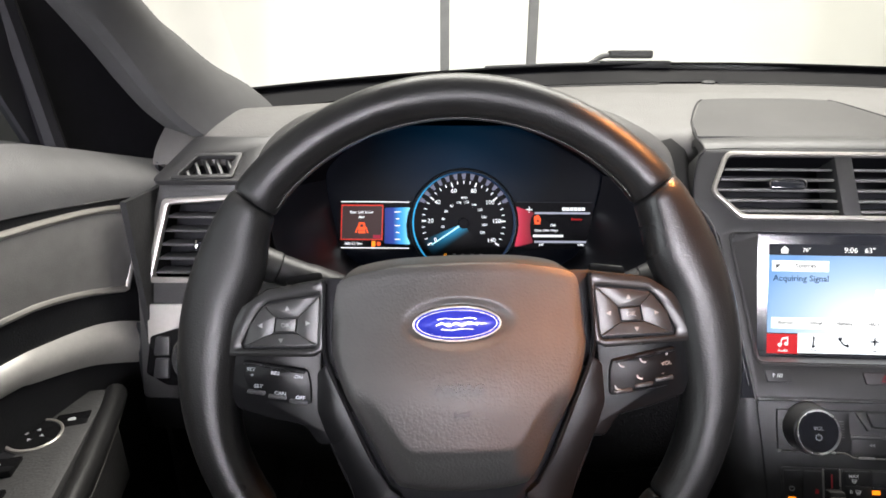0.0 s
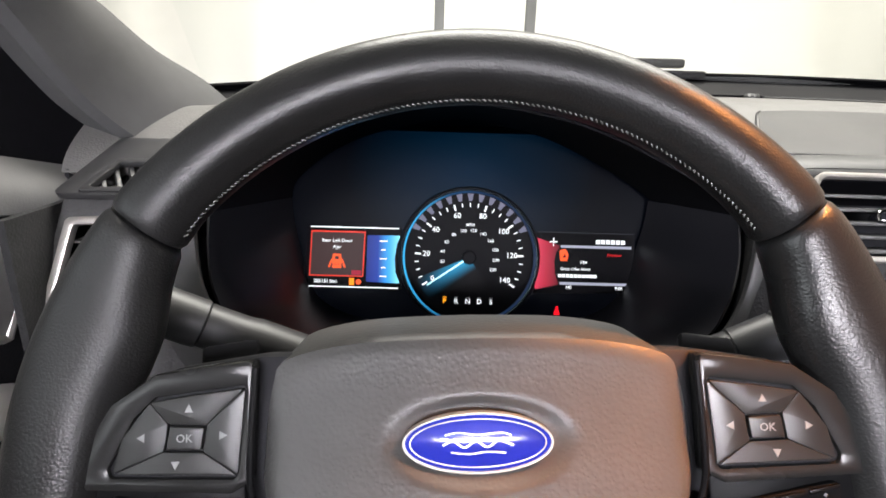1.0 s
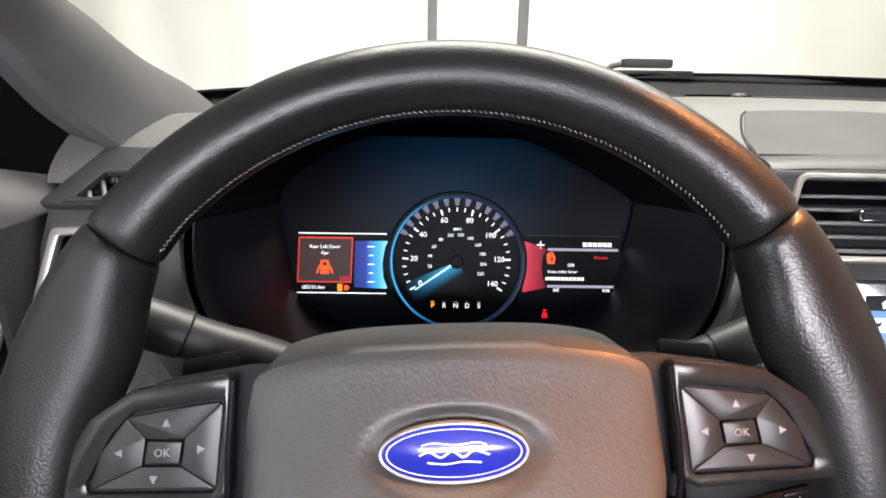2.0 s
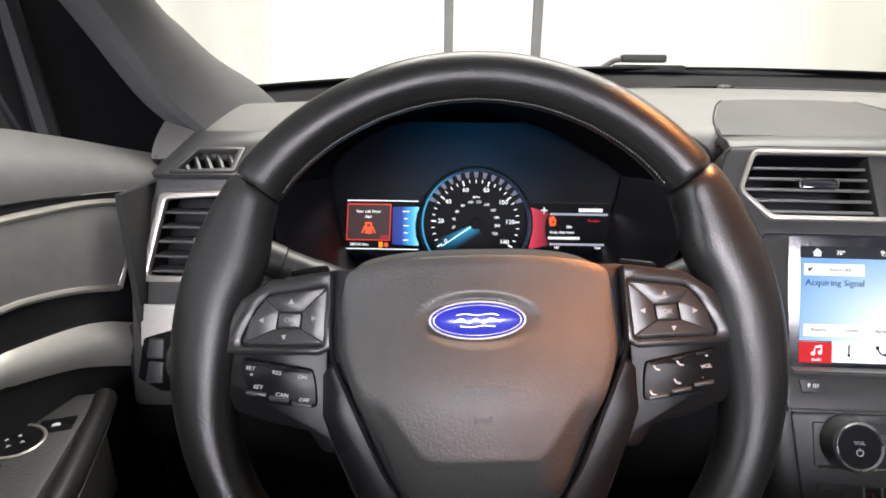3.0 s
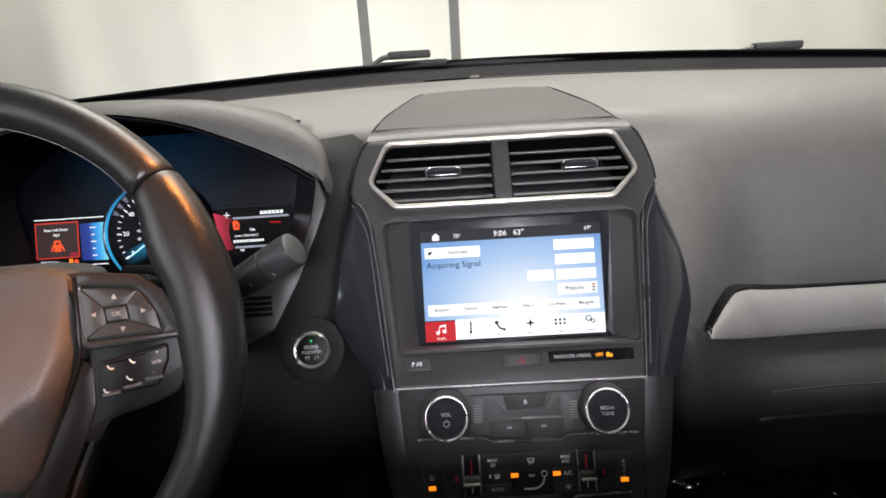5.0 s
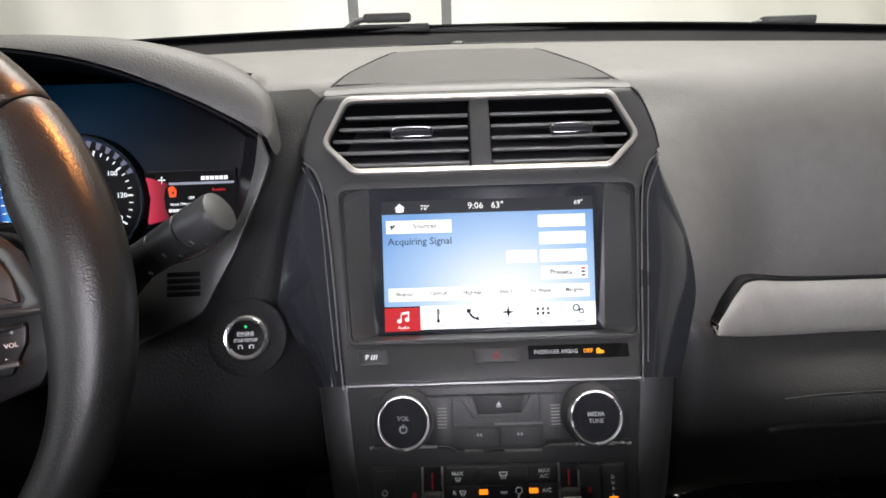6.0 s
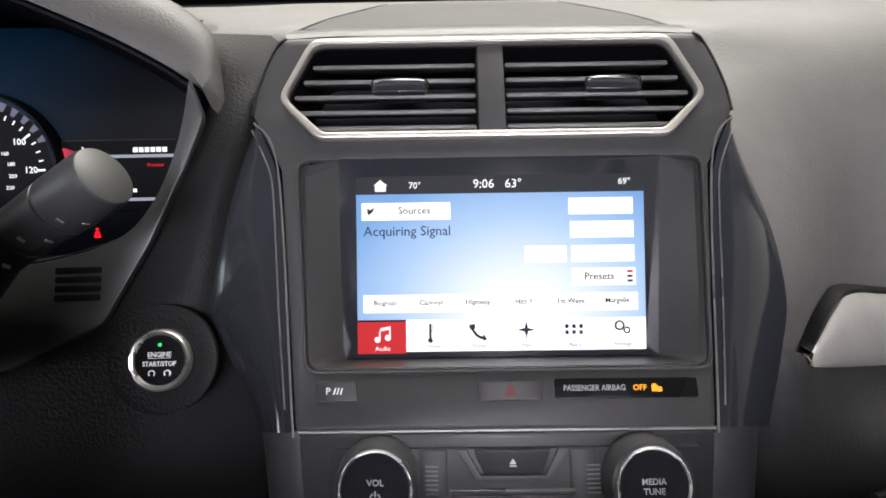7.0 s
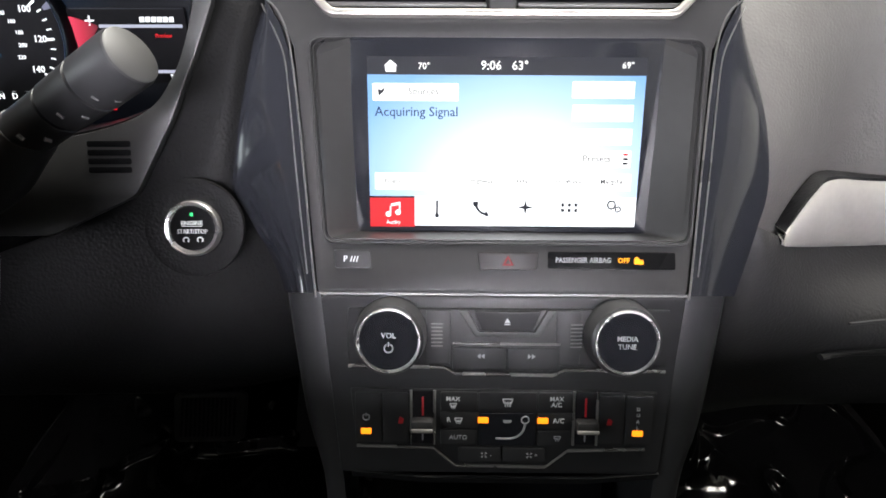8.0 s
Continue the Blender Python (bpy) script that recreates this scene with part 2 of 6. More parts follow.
# ---- building helpers ----
def fr(x, y, z, lean=0.0, turn=0.0):
    """A face that looks back at the driver: local x to the right, y up the face, z out of it; lean: degrees its top goes away."""
    a = radians(lean)
    m = Matrix(((1, 0, 0, x), (0, math.sin(a), -math.cos(a), y), (0, math.cos(a), math.sin(a), z), (0, 0, 0, 1)))
    return m @ Matrix.Rotation(radians(turn), 4, "Z")


def shaded(me, angle=35):
    for p in me.polygons:
        p.use_smooth = True
    me.set_sharp_from_angle(angle=radians(angle))


def thing(name, label, category, m=None, group="", kind=""):
    ob = new(name)
    ob.empty_display_size = 0.05
    if m is not None:
        ob.matrix_basis = m
    return tagged(ob, label, category, group, kind)


def part(name, bm, material, parent=None, label="", m=None, angle=35):
    me = bpy.data.meshes.new(name)
    bm.to_mesh(me)
    bm.free()
    me.materials.append(material)
    shaded(me, angle)
    ob = new(name, me)
    if parent is not None:
        ob.parent = parent
    if m is not None:
        ob.matrix_basis = m
    return tagged(ob, label)


def mesh_grid(rows, closed=False, ring=False):
    """Quads between rows of points; closed joins a row's ends, ring the last row to the first."""
    bm = bmesh.new()
    vs = [[bm.verts.new(p) for p in r] for r in rows]
    n = len(rows[0])
    for i in range(len(rows) - (0 if ring else 1)):
        a, b = vs[i], vs[(i + 1) % len(rows)]
        for j in range(n - (0 if closed else 1)):
            k = (j + 1) % n
            bm.faces.new((a[j], a[k], b[k], b[j]))
    return bm


def closed_up(bm):
    bmesh.ops.holes_fill(bm, edges=[e for e in bm.edges if e.is_boundary], sides=0)
    bmesh.ops.recalc_face_normals(bm, faces=bm.faces)
    return bm


def thick(bm, t):
    """Give a sheet a thickness, on the side away from its normals."""
    bmesh.ops.recalc_face_normals(bm, faces=bm.faces)
    bmesh.ops.solidify(bm, geom=bm.faces[:], thickness=t)
    return bm


def rpoly(pts, r=0.004, n=5):
    """A polygon with rounded corners; a corner may carry its own radius as a third number."""
    out = []
    k = len(pts)
    for i in range(k):
        p, a, b = Vector(pts[i][:2]), Vector(pts[i - 1][:2]), Vector(pts[(i + 1) % k][:2])
        q = pts[i][2] if len(pts[i]) > 2 else r
        da, db = (a - p), (b - p)
        ang = da.angle(db)
        t = min(q / max(math.tan(ang / 2), 1e-3), da.length * 0.49, db.length * 0.49)
        s, e = p + da.normalized() * t, p + db.normalized() * t
        for j in range(n + 1):
            w = j / n
            out.append(tuple(s * (1 - w) ** 2 + p * 2 * w * (1 - w) + e * w * w))
    return out


def box2(x0, y0, x1, y1, r=0.002, n=3):
    return rpoly([(x0, y0), (x1, y0), (x1, y1), (x0, y1)], r, n)


def plate(outlines, z0, z1, bevel=0.0006):
    """A flat plate with rounded edges between heights z0 and z1; the further outlines are holes."""
    span = lambda o: abs(sum(a[0] * b[1] - b[0] * a[1] for a, b in zip(o, list(o[1:]) + [o[0]]))) / 2
    want = span(outlines[0]) - sum(span(o) for o in outlines[1:])
    for flip in (1, -1):
        bm = cut_plate([[(flip * c[0], c[1]) for c in o] for o in outlines], z0, z1, bevel)
        got = sum(f.calc_area() for f in bm.faces if f.normal.z > 0.9)
        if got < want * 1.15 + 1e-7 or flip < 0:
            break
        bm.free()
    if flip < 0:
        bmesh.ops.scale(bm, vec=(-1, 1, 1), verts=bm.verts)
        bmesh.ops.reverse_faces(bm, faces=bm.faces)
    return bm


def cut_plate(outlines, z0, z1, bevel):
    cu = bpy.data.curves.new("plate", "CURVE")
    cu.dimensions, cu.fill_mode = "2D", "BOTH"
    cu.bevel_depth, cu.bevel_resolution, cu.offset = bevel, 1, -bevel
    cu.extrude = max((z1 - z0) / 2 - bevel, 0)
    for o in outlines:
        s = cu.splines.new("POLY")
        s.points.add(len(o) - 1)
        for p, c in zip(s.points, o):
            p.co = (c[0], c[1], 0, 1)
        s.use_cyclic_u = True
    ob = bpy.data.objects.new("plate", cu)
    me = bpy.data.meshes.new_from_object(ob)
    bm = bmesh.new()
    bm.from_mesh(me)
    bmesh.ops.translate(bm, vec=(0, 0, (z0 + z1) / 2), verts=bm.verts)
    bmesh.ops.remove_doubles(bm, verts=bm.verts, dist=1e-6)
    bpy.data.objects.remove(ob)
    bpy.data.curves.remove(cu)
    bpy.data.meshes.remove(me)
    return bm


def letters(words, cap, x, y, z, material, parent, label="", align="CENTER", stretch=1.0, depth=0.00012, turn=0.0, shear=0.0, weight=0.012):
    """Words in the built-in font with that capital height, lying on the parent's face."""
    cu = bpy.data.curves.new("letters", "FONT")
    cu.body, cu.size, cu.extrude, cu.align_x, cu.align_y, cu.shear, cu.resolution_u = words, cap / 0.70, depth, align, "CENTER", shear, 2
    cu.offset = cap * weight
    ob = bpy.data.objects.new("letters", cu)
    me = bpy.data.meshes.new_from_object(ob)
    bm = bmesh.new()
    bm.from_mesh(me)
    bmesh.ops.transform(bm, matrix=Matrix.Translation((x, y, z + depth)) @ Matrix.Rotation(radians(turn), 4, "Z") @ Matrix.Diagonal((stretch, 1, 1, 1)), verts=bm.verts)
    bpy.data.objects.remove(ob)
    bpy.data.curves.remove(cu)
    bpy.data.meshes.remove(me)
    return part("lettering", bm, material, parent, label)


def bars(x0, y0, x1, y1, z, material, parent, count=1, gap=0.25, name="lettering"):
    """Plain bars in the place of writing."""
    bm = bmesh.new()
    w = (x1 - x0) / (count + (count - 1) * gap)
    for i in range(count):
        a = x0 + i * w * (1 + gap)
        v = [bm.verts.new(p) for p in ((a, y0, z), (a + w, y0, z), (a + w, y1, z), (a, y1, z))]
        bm.faces.new(v)
    return part(name, bm, material, parent)


def lathe(profile, seg=48):
    """Turned about the local z axis from pairs of radius and height."""
    rows = [[(r * math.cos(2 * math.pi * i / seg), r * math.sin(2 * math.pi * i / seg), z) for i in range(seg)] for r, z in profile]
    bm = mesh_grid(rows, closed=True)
    bmesh.ops.remove_doubles(bm, verts=bm.verts, dist=1e-6)
    bmesh.ops.recalc_face_normals(bm, faces=bm.faces)
    return bm


def tube(path, radius, seg=10, closed=False, flat=1.0, ends=True):
    """A round (or flattened) bar along a path; radius a number or one for each point."""
    pts = [Vector(p) for p in path]
    k = len(pts)
    rows = []
    side = None
    for i, p in enumerate(pts):
        a = pts[i - 1] if (i or closed) else p
        b = pts[(i + 1) % k] if (i < k - 1 or closed) else p
        d = (b - a).normalized()
        if side is None:
            side = d.cross(Vector((0, 0, 1)) if abs(d.z) < 0.9 else Vector((0, 1, 0))).normalized()
        side = (side - d * side.dot(d)).normalized()
        up = d.cross(side)
        r = radius[i] if isinstance(radius, (list, tuple)) else radius
        rows.append([p + side * (r * math.cos(2 * math.pi * j / seg)) + up * (r * flat * math.sin(2 * math.pi * j / seg)) for j in range(seg)])
    bm = mesh_grid(rows, closed=True, ring=closed)
    return bm if closed or not ends else closed_up(bm)


def spline(pts, n=8):
    """A smooth line through points (Catmull-Rom)."""
    P = [Vector(p) for p in pts]
    out = []
    for i in range(len(P) - 1):
        a, b, c, d = P[max(i - 1, 0)], P[i], P[i + 1], P[min(i + 2, len(P) - 1)]
        for j in range(n):
            t = j / n
            out.append(0.5 * ((2 * b) + (c - a) * t + (2 * a - 5 * b + 4 * c - d) * t * t + (3 * b - a - 3 * c + d) * t ** 3))
    return out + [P[-1]]


def merged(*bms):
    out = bmesh.new()
    for b in bms:
        me = bpy.data.meshes.new("tmp")
        b.to_mesh(me)
        b.free()
        out.from_mesh(me)
        bpy.data.meshes.remove(me)
    return out


def block(x0, y0, z0, x1, y1, z1, bevel=0.003, seg=2):
    bm = bmesh.new()
    bmesh.ops.create_cube(bm, size=1)
    bmesh.ops.scale(bm, vec=(x1 - x0, y1 - y0, z1 - z0), verts=bm.verts)
    bmesh.ops.translate(bm, vec=((x0 + x1) / 2, (y0 + y1) / 2, (z0 + z1) / 2), verts=bm.verts)
    if bevel:
        bmesh.ops.bevel(bm, geom=bm.edges[:], offset=bevel, segments=seg, affect="EDGES", profile=0.5)
    return bm


XC = 0.4045        # the car's middle line
XD = 0.0175        # the driver's middle line


# ---- the booth ----
def booth():
    bm = bmesh.new()
    bmesh.ops.create_grid(bm, x_segments=2, y_segments=2, size=9)
    tagged(part("ground", thick(bm, 0.1), M_CONCRETE), "pale concrete booth floor under the car", "floor", kind="structure")
    # hanging white fabric with shallow folds
    rows = []
    for z in (0.0, 1.3, 2.6, 4.0):
        rows.append([(x, 5.2 + 0.04 * math.sin(x * 2.1) + 0.028 * math.sin(x * 5.3 + 0.6 * z) + 0.012 * math.sin(x * 11.7 + 1.5 * math.sin(x)) + 0.03 * math.sin(x * 1.1 + 1), z) for x in np.linspace(-6, 6, 160)])
    tagged(part("wall_front", thick(mesh_grid(rows), 0.02), M_WALL), "white booth fabric wall with faint folds", "wall", kind="structure")
    tagged(part("wall_right", block(5.0, -6, 0, 5.1, 5.15, 4.0, 0), M_WALL), "white booth wall", "wall", kind="structure")
    tagged(part("wall_back", block(-4.0, -6.1, 0, 5.0, -6.0, 4.0, 0), M_WALL), "white booth wall", "wall", kind="structure")
    rows = [[(-2.6 + 0.05 * math.sin(y * 5), y, z) for y in np.linspace(-6, 3.7, 120)] for z in (0.0, 2.0, 4.0)]
    tagged(part("wall_left", thick(mesh_grid(rows), 0.02), M_DARKWALL), "dark grey curtain beside the car", "curtain", kind="structure")
    tagged(part("ceiling", block(-6, -6, 4.0, 6, 6, 4.1, 0), M_WALL), "white booth ceiling", "ceiling", kind="structure")
    for x, y, w in ((-0.055, 3.95, 0.062), (0.558, 4.15, 0.066)):
        post = thing("booth_post", "dark grey steel post standing before the white wall", "post", pose(x, y, 0), group="booth posts")
        part("upright", block(-w / 2, -0.03, 0.012, w / 2, 0.03, 3.9, 0.006), M_POST, post)
        part("foot_plate", block(-0.09, -0.09, 0, 0.09, 0.09, 0.012, 0.002), M_POST, post)
    post = thing("booth_post", "grey steel post beside the dark curtain", "post", pose(-1.75, 2.35, 0), group="booth posts")
    part("upright", block(-0.06, -0.06, 0.012, 0.06, 0.06, 3.9, 0.006), M_TRIM, post)
    part("foot_plate", block(-0.1, -0.1, 0, 0.1, 0.1, 0.012, 0.002), M_POST, post)


booth()


# ---- windscreen, pillar, roof: the shell of the cabin ----
def glass_base(x):
    k = (x - XC) / 0.685
    return Vector((x, 0.985 - 0.19 * k * k, 1.270 - 0.030 * k * k))


def shell():
    xs = np.linspace(-0.275, 1.085, 41)
    top = lambda x: Vector((XC + (x - XC) * 0.83, 0.30 - 0.06 * ((x - XC) / 0.6) ** 2, 1.745 - 0.05 * ((x - XC) / 0.6) ** 2))
    screen = tagged(part("windscreen", mesh_grid([[glass_base(x).lerp(top(x), t) for x in xs] for t in np.linspace(0, 1, 12)]), M_GLASS),
                    "clear raked windscreen above the dashboard", "windscreen", kind="structure")
    screen.visible_shadow = False
    low = lambda x: glass_base(x) + Vector((0, -0.062, -0.024))
    rows = [[low(x) for x in xs], [glass_base(x) + Vector((0, -0.006, -0.001)) for x in xs], [glass_base(x).lerp(top(x), 0.022) + Vector((0, -0.004, -0.003)) for x in xs]]
    part("black_border", thick(mesh_grid(rows), 0.003), M_VOID, screen, "black ceramic border along the glass edge")
    # roof lining
    rows = []
    for y in np.linspace(0.34, -1.2, 12):
        rows.append([(x, y - 0.06 * ((x - XC) / 0.6) ** 2, 1.752 - 0.09 * abs((x - XC) / 0.6) ** 2.6) for x in np.linspace(XC - 0.60, XC + 0.60, 21)])
    tagged(part("roof_lining", thick(mesh_grid(rows), 0.03), M_LINING), "grey cloth roof lining of the cabin", "roof lining", kind="structure")
    # floor pan
    tagged(part("cabin_floor", block(-0.42, -1.9, 0.36, 1.23, 1.05, 0.40, 0.01), M_CARPET), "black carpeted cabin floor", "floor", kind="structure")
    rows = [[(x, y, z) for x in np.linspace(-0.42, 1.23, 4)] for y, z in ((0.92, 0.40), (1.02, 0.55), (1.04, 0.9), (1.03, 1.22))]
    tagged(part("firewall", thick(mesh_grid(rows), 0.02), M_CARPET), "black carpeted firewall behind the pedals", "bulkhead", kind="structure")
    # added behind the view; its height sets how low the rear light reaches
    tagged(part("rear_light_block", block(-0.42, -0.64, 0.40, 1.23, -0.60, 1.362, 0.01), M_CARPET), "unseen wall added to keep rear light off the lower cabin", "wall", kind="structure")
    # added out of view on both sides to cut the light coming in
    for x0, x1 in ((-0.42, -0.30), (1.23, 1.11)):
        rows = [[(x0 + (x1 - x0) * t, y, z) for y in (-1.25, -0.30)] for t, z in ((0, 1.14), (0.3, 1.3), (1, 1.66))]
        tagged(part("rear_side_block", thick(mesh_grid(rows), 0.02), M_BLACK), "unseen panel added to shut light out of the rear side", "side panel", kind="structure")
    for x0, x1 in ((-0.302, -0.345), (1.112, 1.155)):
        rows = [[(x0, 0.50, z), (x0, 0.56, z), (x1, 0.80, z), (x1, 1.04, z)] for z in (0.39, 0.8, 1.16)]
        tagged(part("kick_panel", thick(mesh_grid(rows), 0.006), M_CARPET), "black carpeted kick panel beside the footwell", "side panel", kind="structure")


shell()


def a_pillar():
    """Grey cloth trim between the windscreen's corner and the door."""
    front = spline([(-0.255, 0.79, 1.222), (-0.272, 0.765, 1.245), (-0.296, 0.725, 1.270), (-0.310, 0.68, 1.300), (-0.318, 0.62, 1.336), (-0.318, 0.45, 1.455), (-0.27, 0.24, 1.62), (-0.245, 0.15, 1.70)], 6)
    back = spline([(-0.225, 0.64, 1.168), (-0.258, 0.60, 1.175), (-0.281, 0.575, 1.205), (-0.293, 0.555, 1.24), (-0.307, 0.52, 1.30), (-0.318, 0.40, 1.42), (-0.30, 0.20, 1.60), (-0.285, 0.10, 1.69)], 6)
    rows = []
    for a, b in zip(front, back):
        a, b = a + Vector((0.013, -0.015, 0.009)), b.lerp(a, 0.22) + Vector((0.006, -0.006, 0.006))
        row = []
        for t in np.linspace(0, 1, 9):
            p = a.lerp(b, t)
            p += Vector((0.9, -0.45, 0)) * (0.020 * math.sin(math.pi * t ** 0.8))
            row.append(p)
        rows.append([a + Vector((-0.03, 0.05, 0))] + row + [b + Vector((-0.012, -0.004, 0)), b + Vector((-0.045, 0.02, 0))])
    tagged(part("a_pillar", thick(mesh_grid(rows), 0.004), M_PILLAR), "light grey cloth trim on the windscreen pillar", "pillar trim", kind="structure")
    # the same on the passenger's side
    rows = [[(2 * XC - p[0], p[1], p[2]) for p in r] for r in rows]
    tagged(part("a_pillar", thick(mesh_grid(rows), 0.004), M_PILLAR), "light grey cloth trim on the windscreen pillar", "pillar trim", kind="structure")


a_pillar()


# ---- wipers and cowl outside the glass ----
def wiper(x, y, z, turn, length, label):
    w = thing("windscreen_wiper", label, "wiper", pose(x, y, z, 0, 0, turn), group="windscreen wipers")
    part("arm", tube(spline([(-0.015, -0.004, -0.014), (0.0, 0, -0.004), (0.02, 0, 0.004), (0.09, 0, 0.006)], 6), 0.0075, 8, flat=0.6), M_RUBBER, w)
    part("cap", block(0.02, -0.012, -0.001, 0.092, 0.012, 0.012, 0.004), M_TRIM, w)
    part("blade", tube(spline([(-0.30 * length, -0.008, -0.018), (0.0, -0.008, -0.012), (0.35 * length, -0.01, -0.016), (0.62 * length, -0.01, -0.022)], 8), 0.006, 6), M_RUBBER, w)
    part("blade_mount", block(0.005, -0.02, -0.016, 0.12, -0.002, -0.004, 0.003), M_TRIM, w)


wiper(0.252, 0.985, 1.284, -2, 0.62, "black wiper with a grey arm cap lying along the glass base")
wiper(0.838, 0.925, 1.262, -9, 0.60, "black wiper with a grey arm cap by the passenger corner")
rows = [[glass_base(x) + Vector((0, dy, dz)) for x in np.linspace(-0.27, 1.08, 30)] for dy, dz in ((0.004, -0.012), (0.06, -0.010), (0.16, -0.03), (0.2, -0.06))]
tagged(part("cowl_panel", thick(mesh_grid(rows), 0.004), M_RUBBER), "black plastic cowl below the windscreen", "cowl", kind="structure")


# ---- dashboard ----
DASH_PROFILE = spline([(0, 1.07, 1.195), (0, 1.0, 1.222), (0, 0.955, 1.242), (0, 0.88, 1.2465), (0, 0.78, 1.2425), (0, 0.70, 1.232), (0, 0.63, 1.211), (0, 0.585, 1.178), (0, 0.558, 1.135), (0, 0.543, 1.085), (0, 0.534, 1.045), (0, 0.531, 1.015), (0, 0.528, 0.985), (0, 0.522, 0.955)], 5)


def smooth(a, b, x):
    t = min(max((x - a) / (b - a), 0), 1)
    return t * t * (3 - 2 * t)


def dashboard():
    dash = thing("dashboard", "charcoal grained plastic dashboard below the windscreen", "dashboard")
    rows = []
    for x in list(np.linspace(-0.315, 0.20, 40)) + list(np.linspace(0.21, 0.60, 40)) + list(np.linspace(0.615, 1.125, 30)):
        k = (x - XC) / 0.685
        row = []
        inner = 1 - smooth(0.515, 0.55, x)          # behind cluster and stack the pad falls away
        left = smooth(-0.16, -0.22, x)
        for p in DASH_PROFILE:
            back = smooth(0.6, 0.95, p.y)
            y = p.y - 0.19 * k * k * back
            z = p.z - 0.030 * k * k * back
            low = smooth(1.20, 1.12, p.z)
            y += inner * (0.09 * low) * (1 - 0.6 * left)
            kc = (x - 0.026) / 0.2
            lim = 0.675 - 0.10 * kc * kc
            y += 0.14 * smooth(0.86, 0.74, abs(kc)) * smooth(lim + 0.05, lim - 0.05, p.y)
            y -= 0.02 * smooth(0.9, 1.15, x) * (1 - back)
            y += 0.06 * smooth(-0.20, -0.25, x) * smooth(1.178, 1.155, p.z)
            y += 0.05 * smooth(0.50, 0.53, x) * smooth(0.998, 0.975, p.z)
            y -= 0.062 * smooth(0.67, 0.555, x) * smooth(0.515, 0.55, x) * smooth(1.205, 1.05, z)
            flush = 1.2076 + 0.220 * (y - 0.5975)          # level with the speaker cap beside it
            z += smooth(0.24, 0.15, abs(x - XC)) * smooth(0.59, 0.625, p.y) * smooth(0.80, 0.74, p.y) * (flush - z)
            row.append((x, y, z))
        rows.append(row)
    part("upper_pad", thick(mesh_grid(rows), 0.004), M_DASH, dash, "charcoal soft-touch upper pad")
    # slots of the demister along the glass
    for x0, x1 in ((-0.05, 0.33), (0.42, 0.95)):
        line = [glass_base(x) + Vector((0, -0.092, -0.0222)) for x in np.linspace(x0, x1, 24)]
        part("demister_slot", tube(line, 0.0035, 6, flat=0.35), M_BLACK, dash, "dark demister slot")
    part("light_sensor", lathe([(0.010, -0.002), (0.010, 0.001), (0.007, 0.004), (0, 0.0045)], 20), M_TRIM, dash, m=pose(0.410, 0.902, 1.2475))

    # strip between the cluster and the centre stack, flowing down to the knee panel
    def flow(sections):
        return [[(xl + (xr - xl) * t, y + 0.002 + 0.040 * max(0, 2 * t - 1) ** 2 - (pull[0] if pull else 0) * (1 - smooth(0, 0.8, t)), z) for t in np.linspace(0, 1, 15)] for z, y, xl, xr, *pull in sections]
    rows = flow(((1.2058, 0.632, 0.212, 0.300, 0.056), (1.195, 0.604, 0.222, 0.290, 0.044), (1.180, 0.575, 0.229, 0.275, 0.026), (1.167, 0.549, 0.228, 0.266, 0.010), (1.149, 0.524, 0.224, 0.262),
                 (1.120, 0.504, 0.215, 0.256), (1.090, 0.487, 0.203, 0.254), (1.060, 0.471, 0.180, 0.257), (1.026, 0.4545, 0.125, 0.262)))
    part("bridge_panel", thick(mesh_grid(rows), 0.004), M_BRIDGE_SHADED, dash, "grained panel between cluster and centre stack")
    rows = flow(((1.0268, 0.4549, 0.124, 0.262), (0.995, 0.4425, 0.03, 0.268), (0.98, 0.436, 0.02, 0.275), (0.94, 0.430, 0.02, 0.285), (0.912, 0.432, 0.02, 0.31), (0.897, 0.446, 0.02, 0.31), (0.888, 0.50, 0.02, 0.31)))
    part("knee_bolster", thick(mesh_grid(rows), 0.004), M_BRIDGE_SHADED, dash, "dark grained knee bolster")

    # knee panel under the wheel
    prof = [(0.446, 1.028), (0.436, 0.98), (0.433, 0.93), (0.440, 0.905), (0.46, 0.894), (0.56, 0.885), (0.70, 0.885)]
    rows = []
    for y, z in prof:
        rows.append([(x, y + 0.055 * smooth(-0.10, -0.31, x) + 0.010, z) for x in np.linspace(-0.315, 0.075, 40)])
    part("knee_panel", thick(mesh_grid(rows), 0.004), M_KNEE, dash, "black grained panel under the wheel")

    # silver strip across the passenger side; a dark strip stands for its groove's shade
    low = spline([(0.589, 0.463, 1.009), (0.63, 0.493, 0.990), (0.68, 0.515, 0.977), (0.75, 0.523, 0.973), (0.90, 0.522, 0.972), (1.12, 0.502, 0.974)], 10)
    top = spline([(0.593, 0.467, 1.014), (0.616, 0.485, 1.033), (0.640, 0.501, 1.037), (0.70, 0.519, 1.027), (0.90, 0.522, 1.023), (1.12, 0.502, 1.023)], 10)

    # passenger side below the silver trim: the glovebox lid starts at the strip's lower edge
    edge_y = lambda x: float(np.interp(x, [0.535, 0.565] + [p.x for p in low], [0.480, 0.4525] + [p.y for p in low]))
    edge_z = lambda x: float(np.interp(x, [0.535, 0.565] + [p.x for p in low], [1.036, 1.022] + [p.z for p in low]))
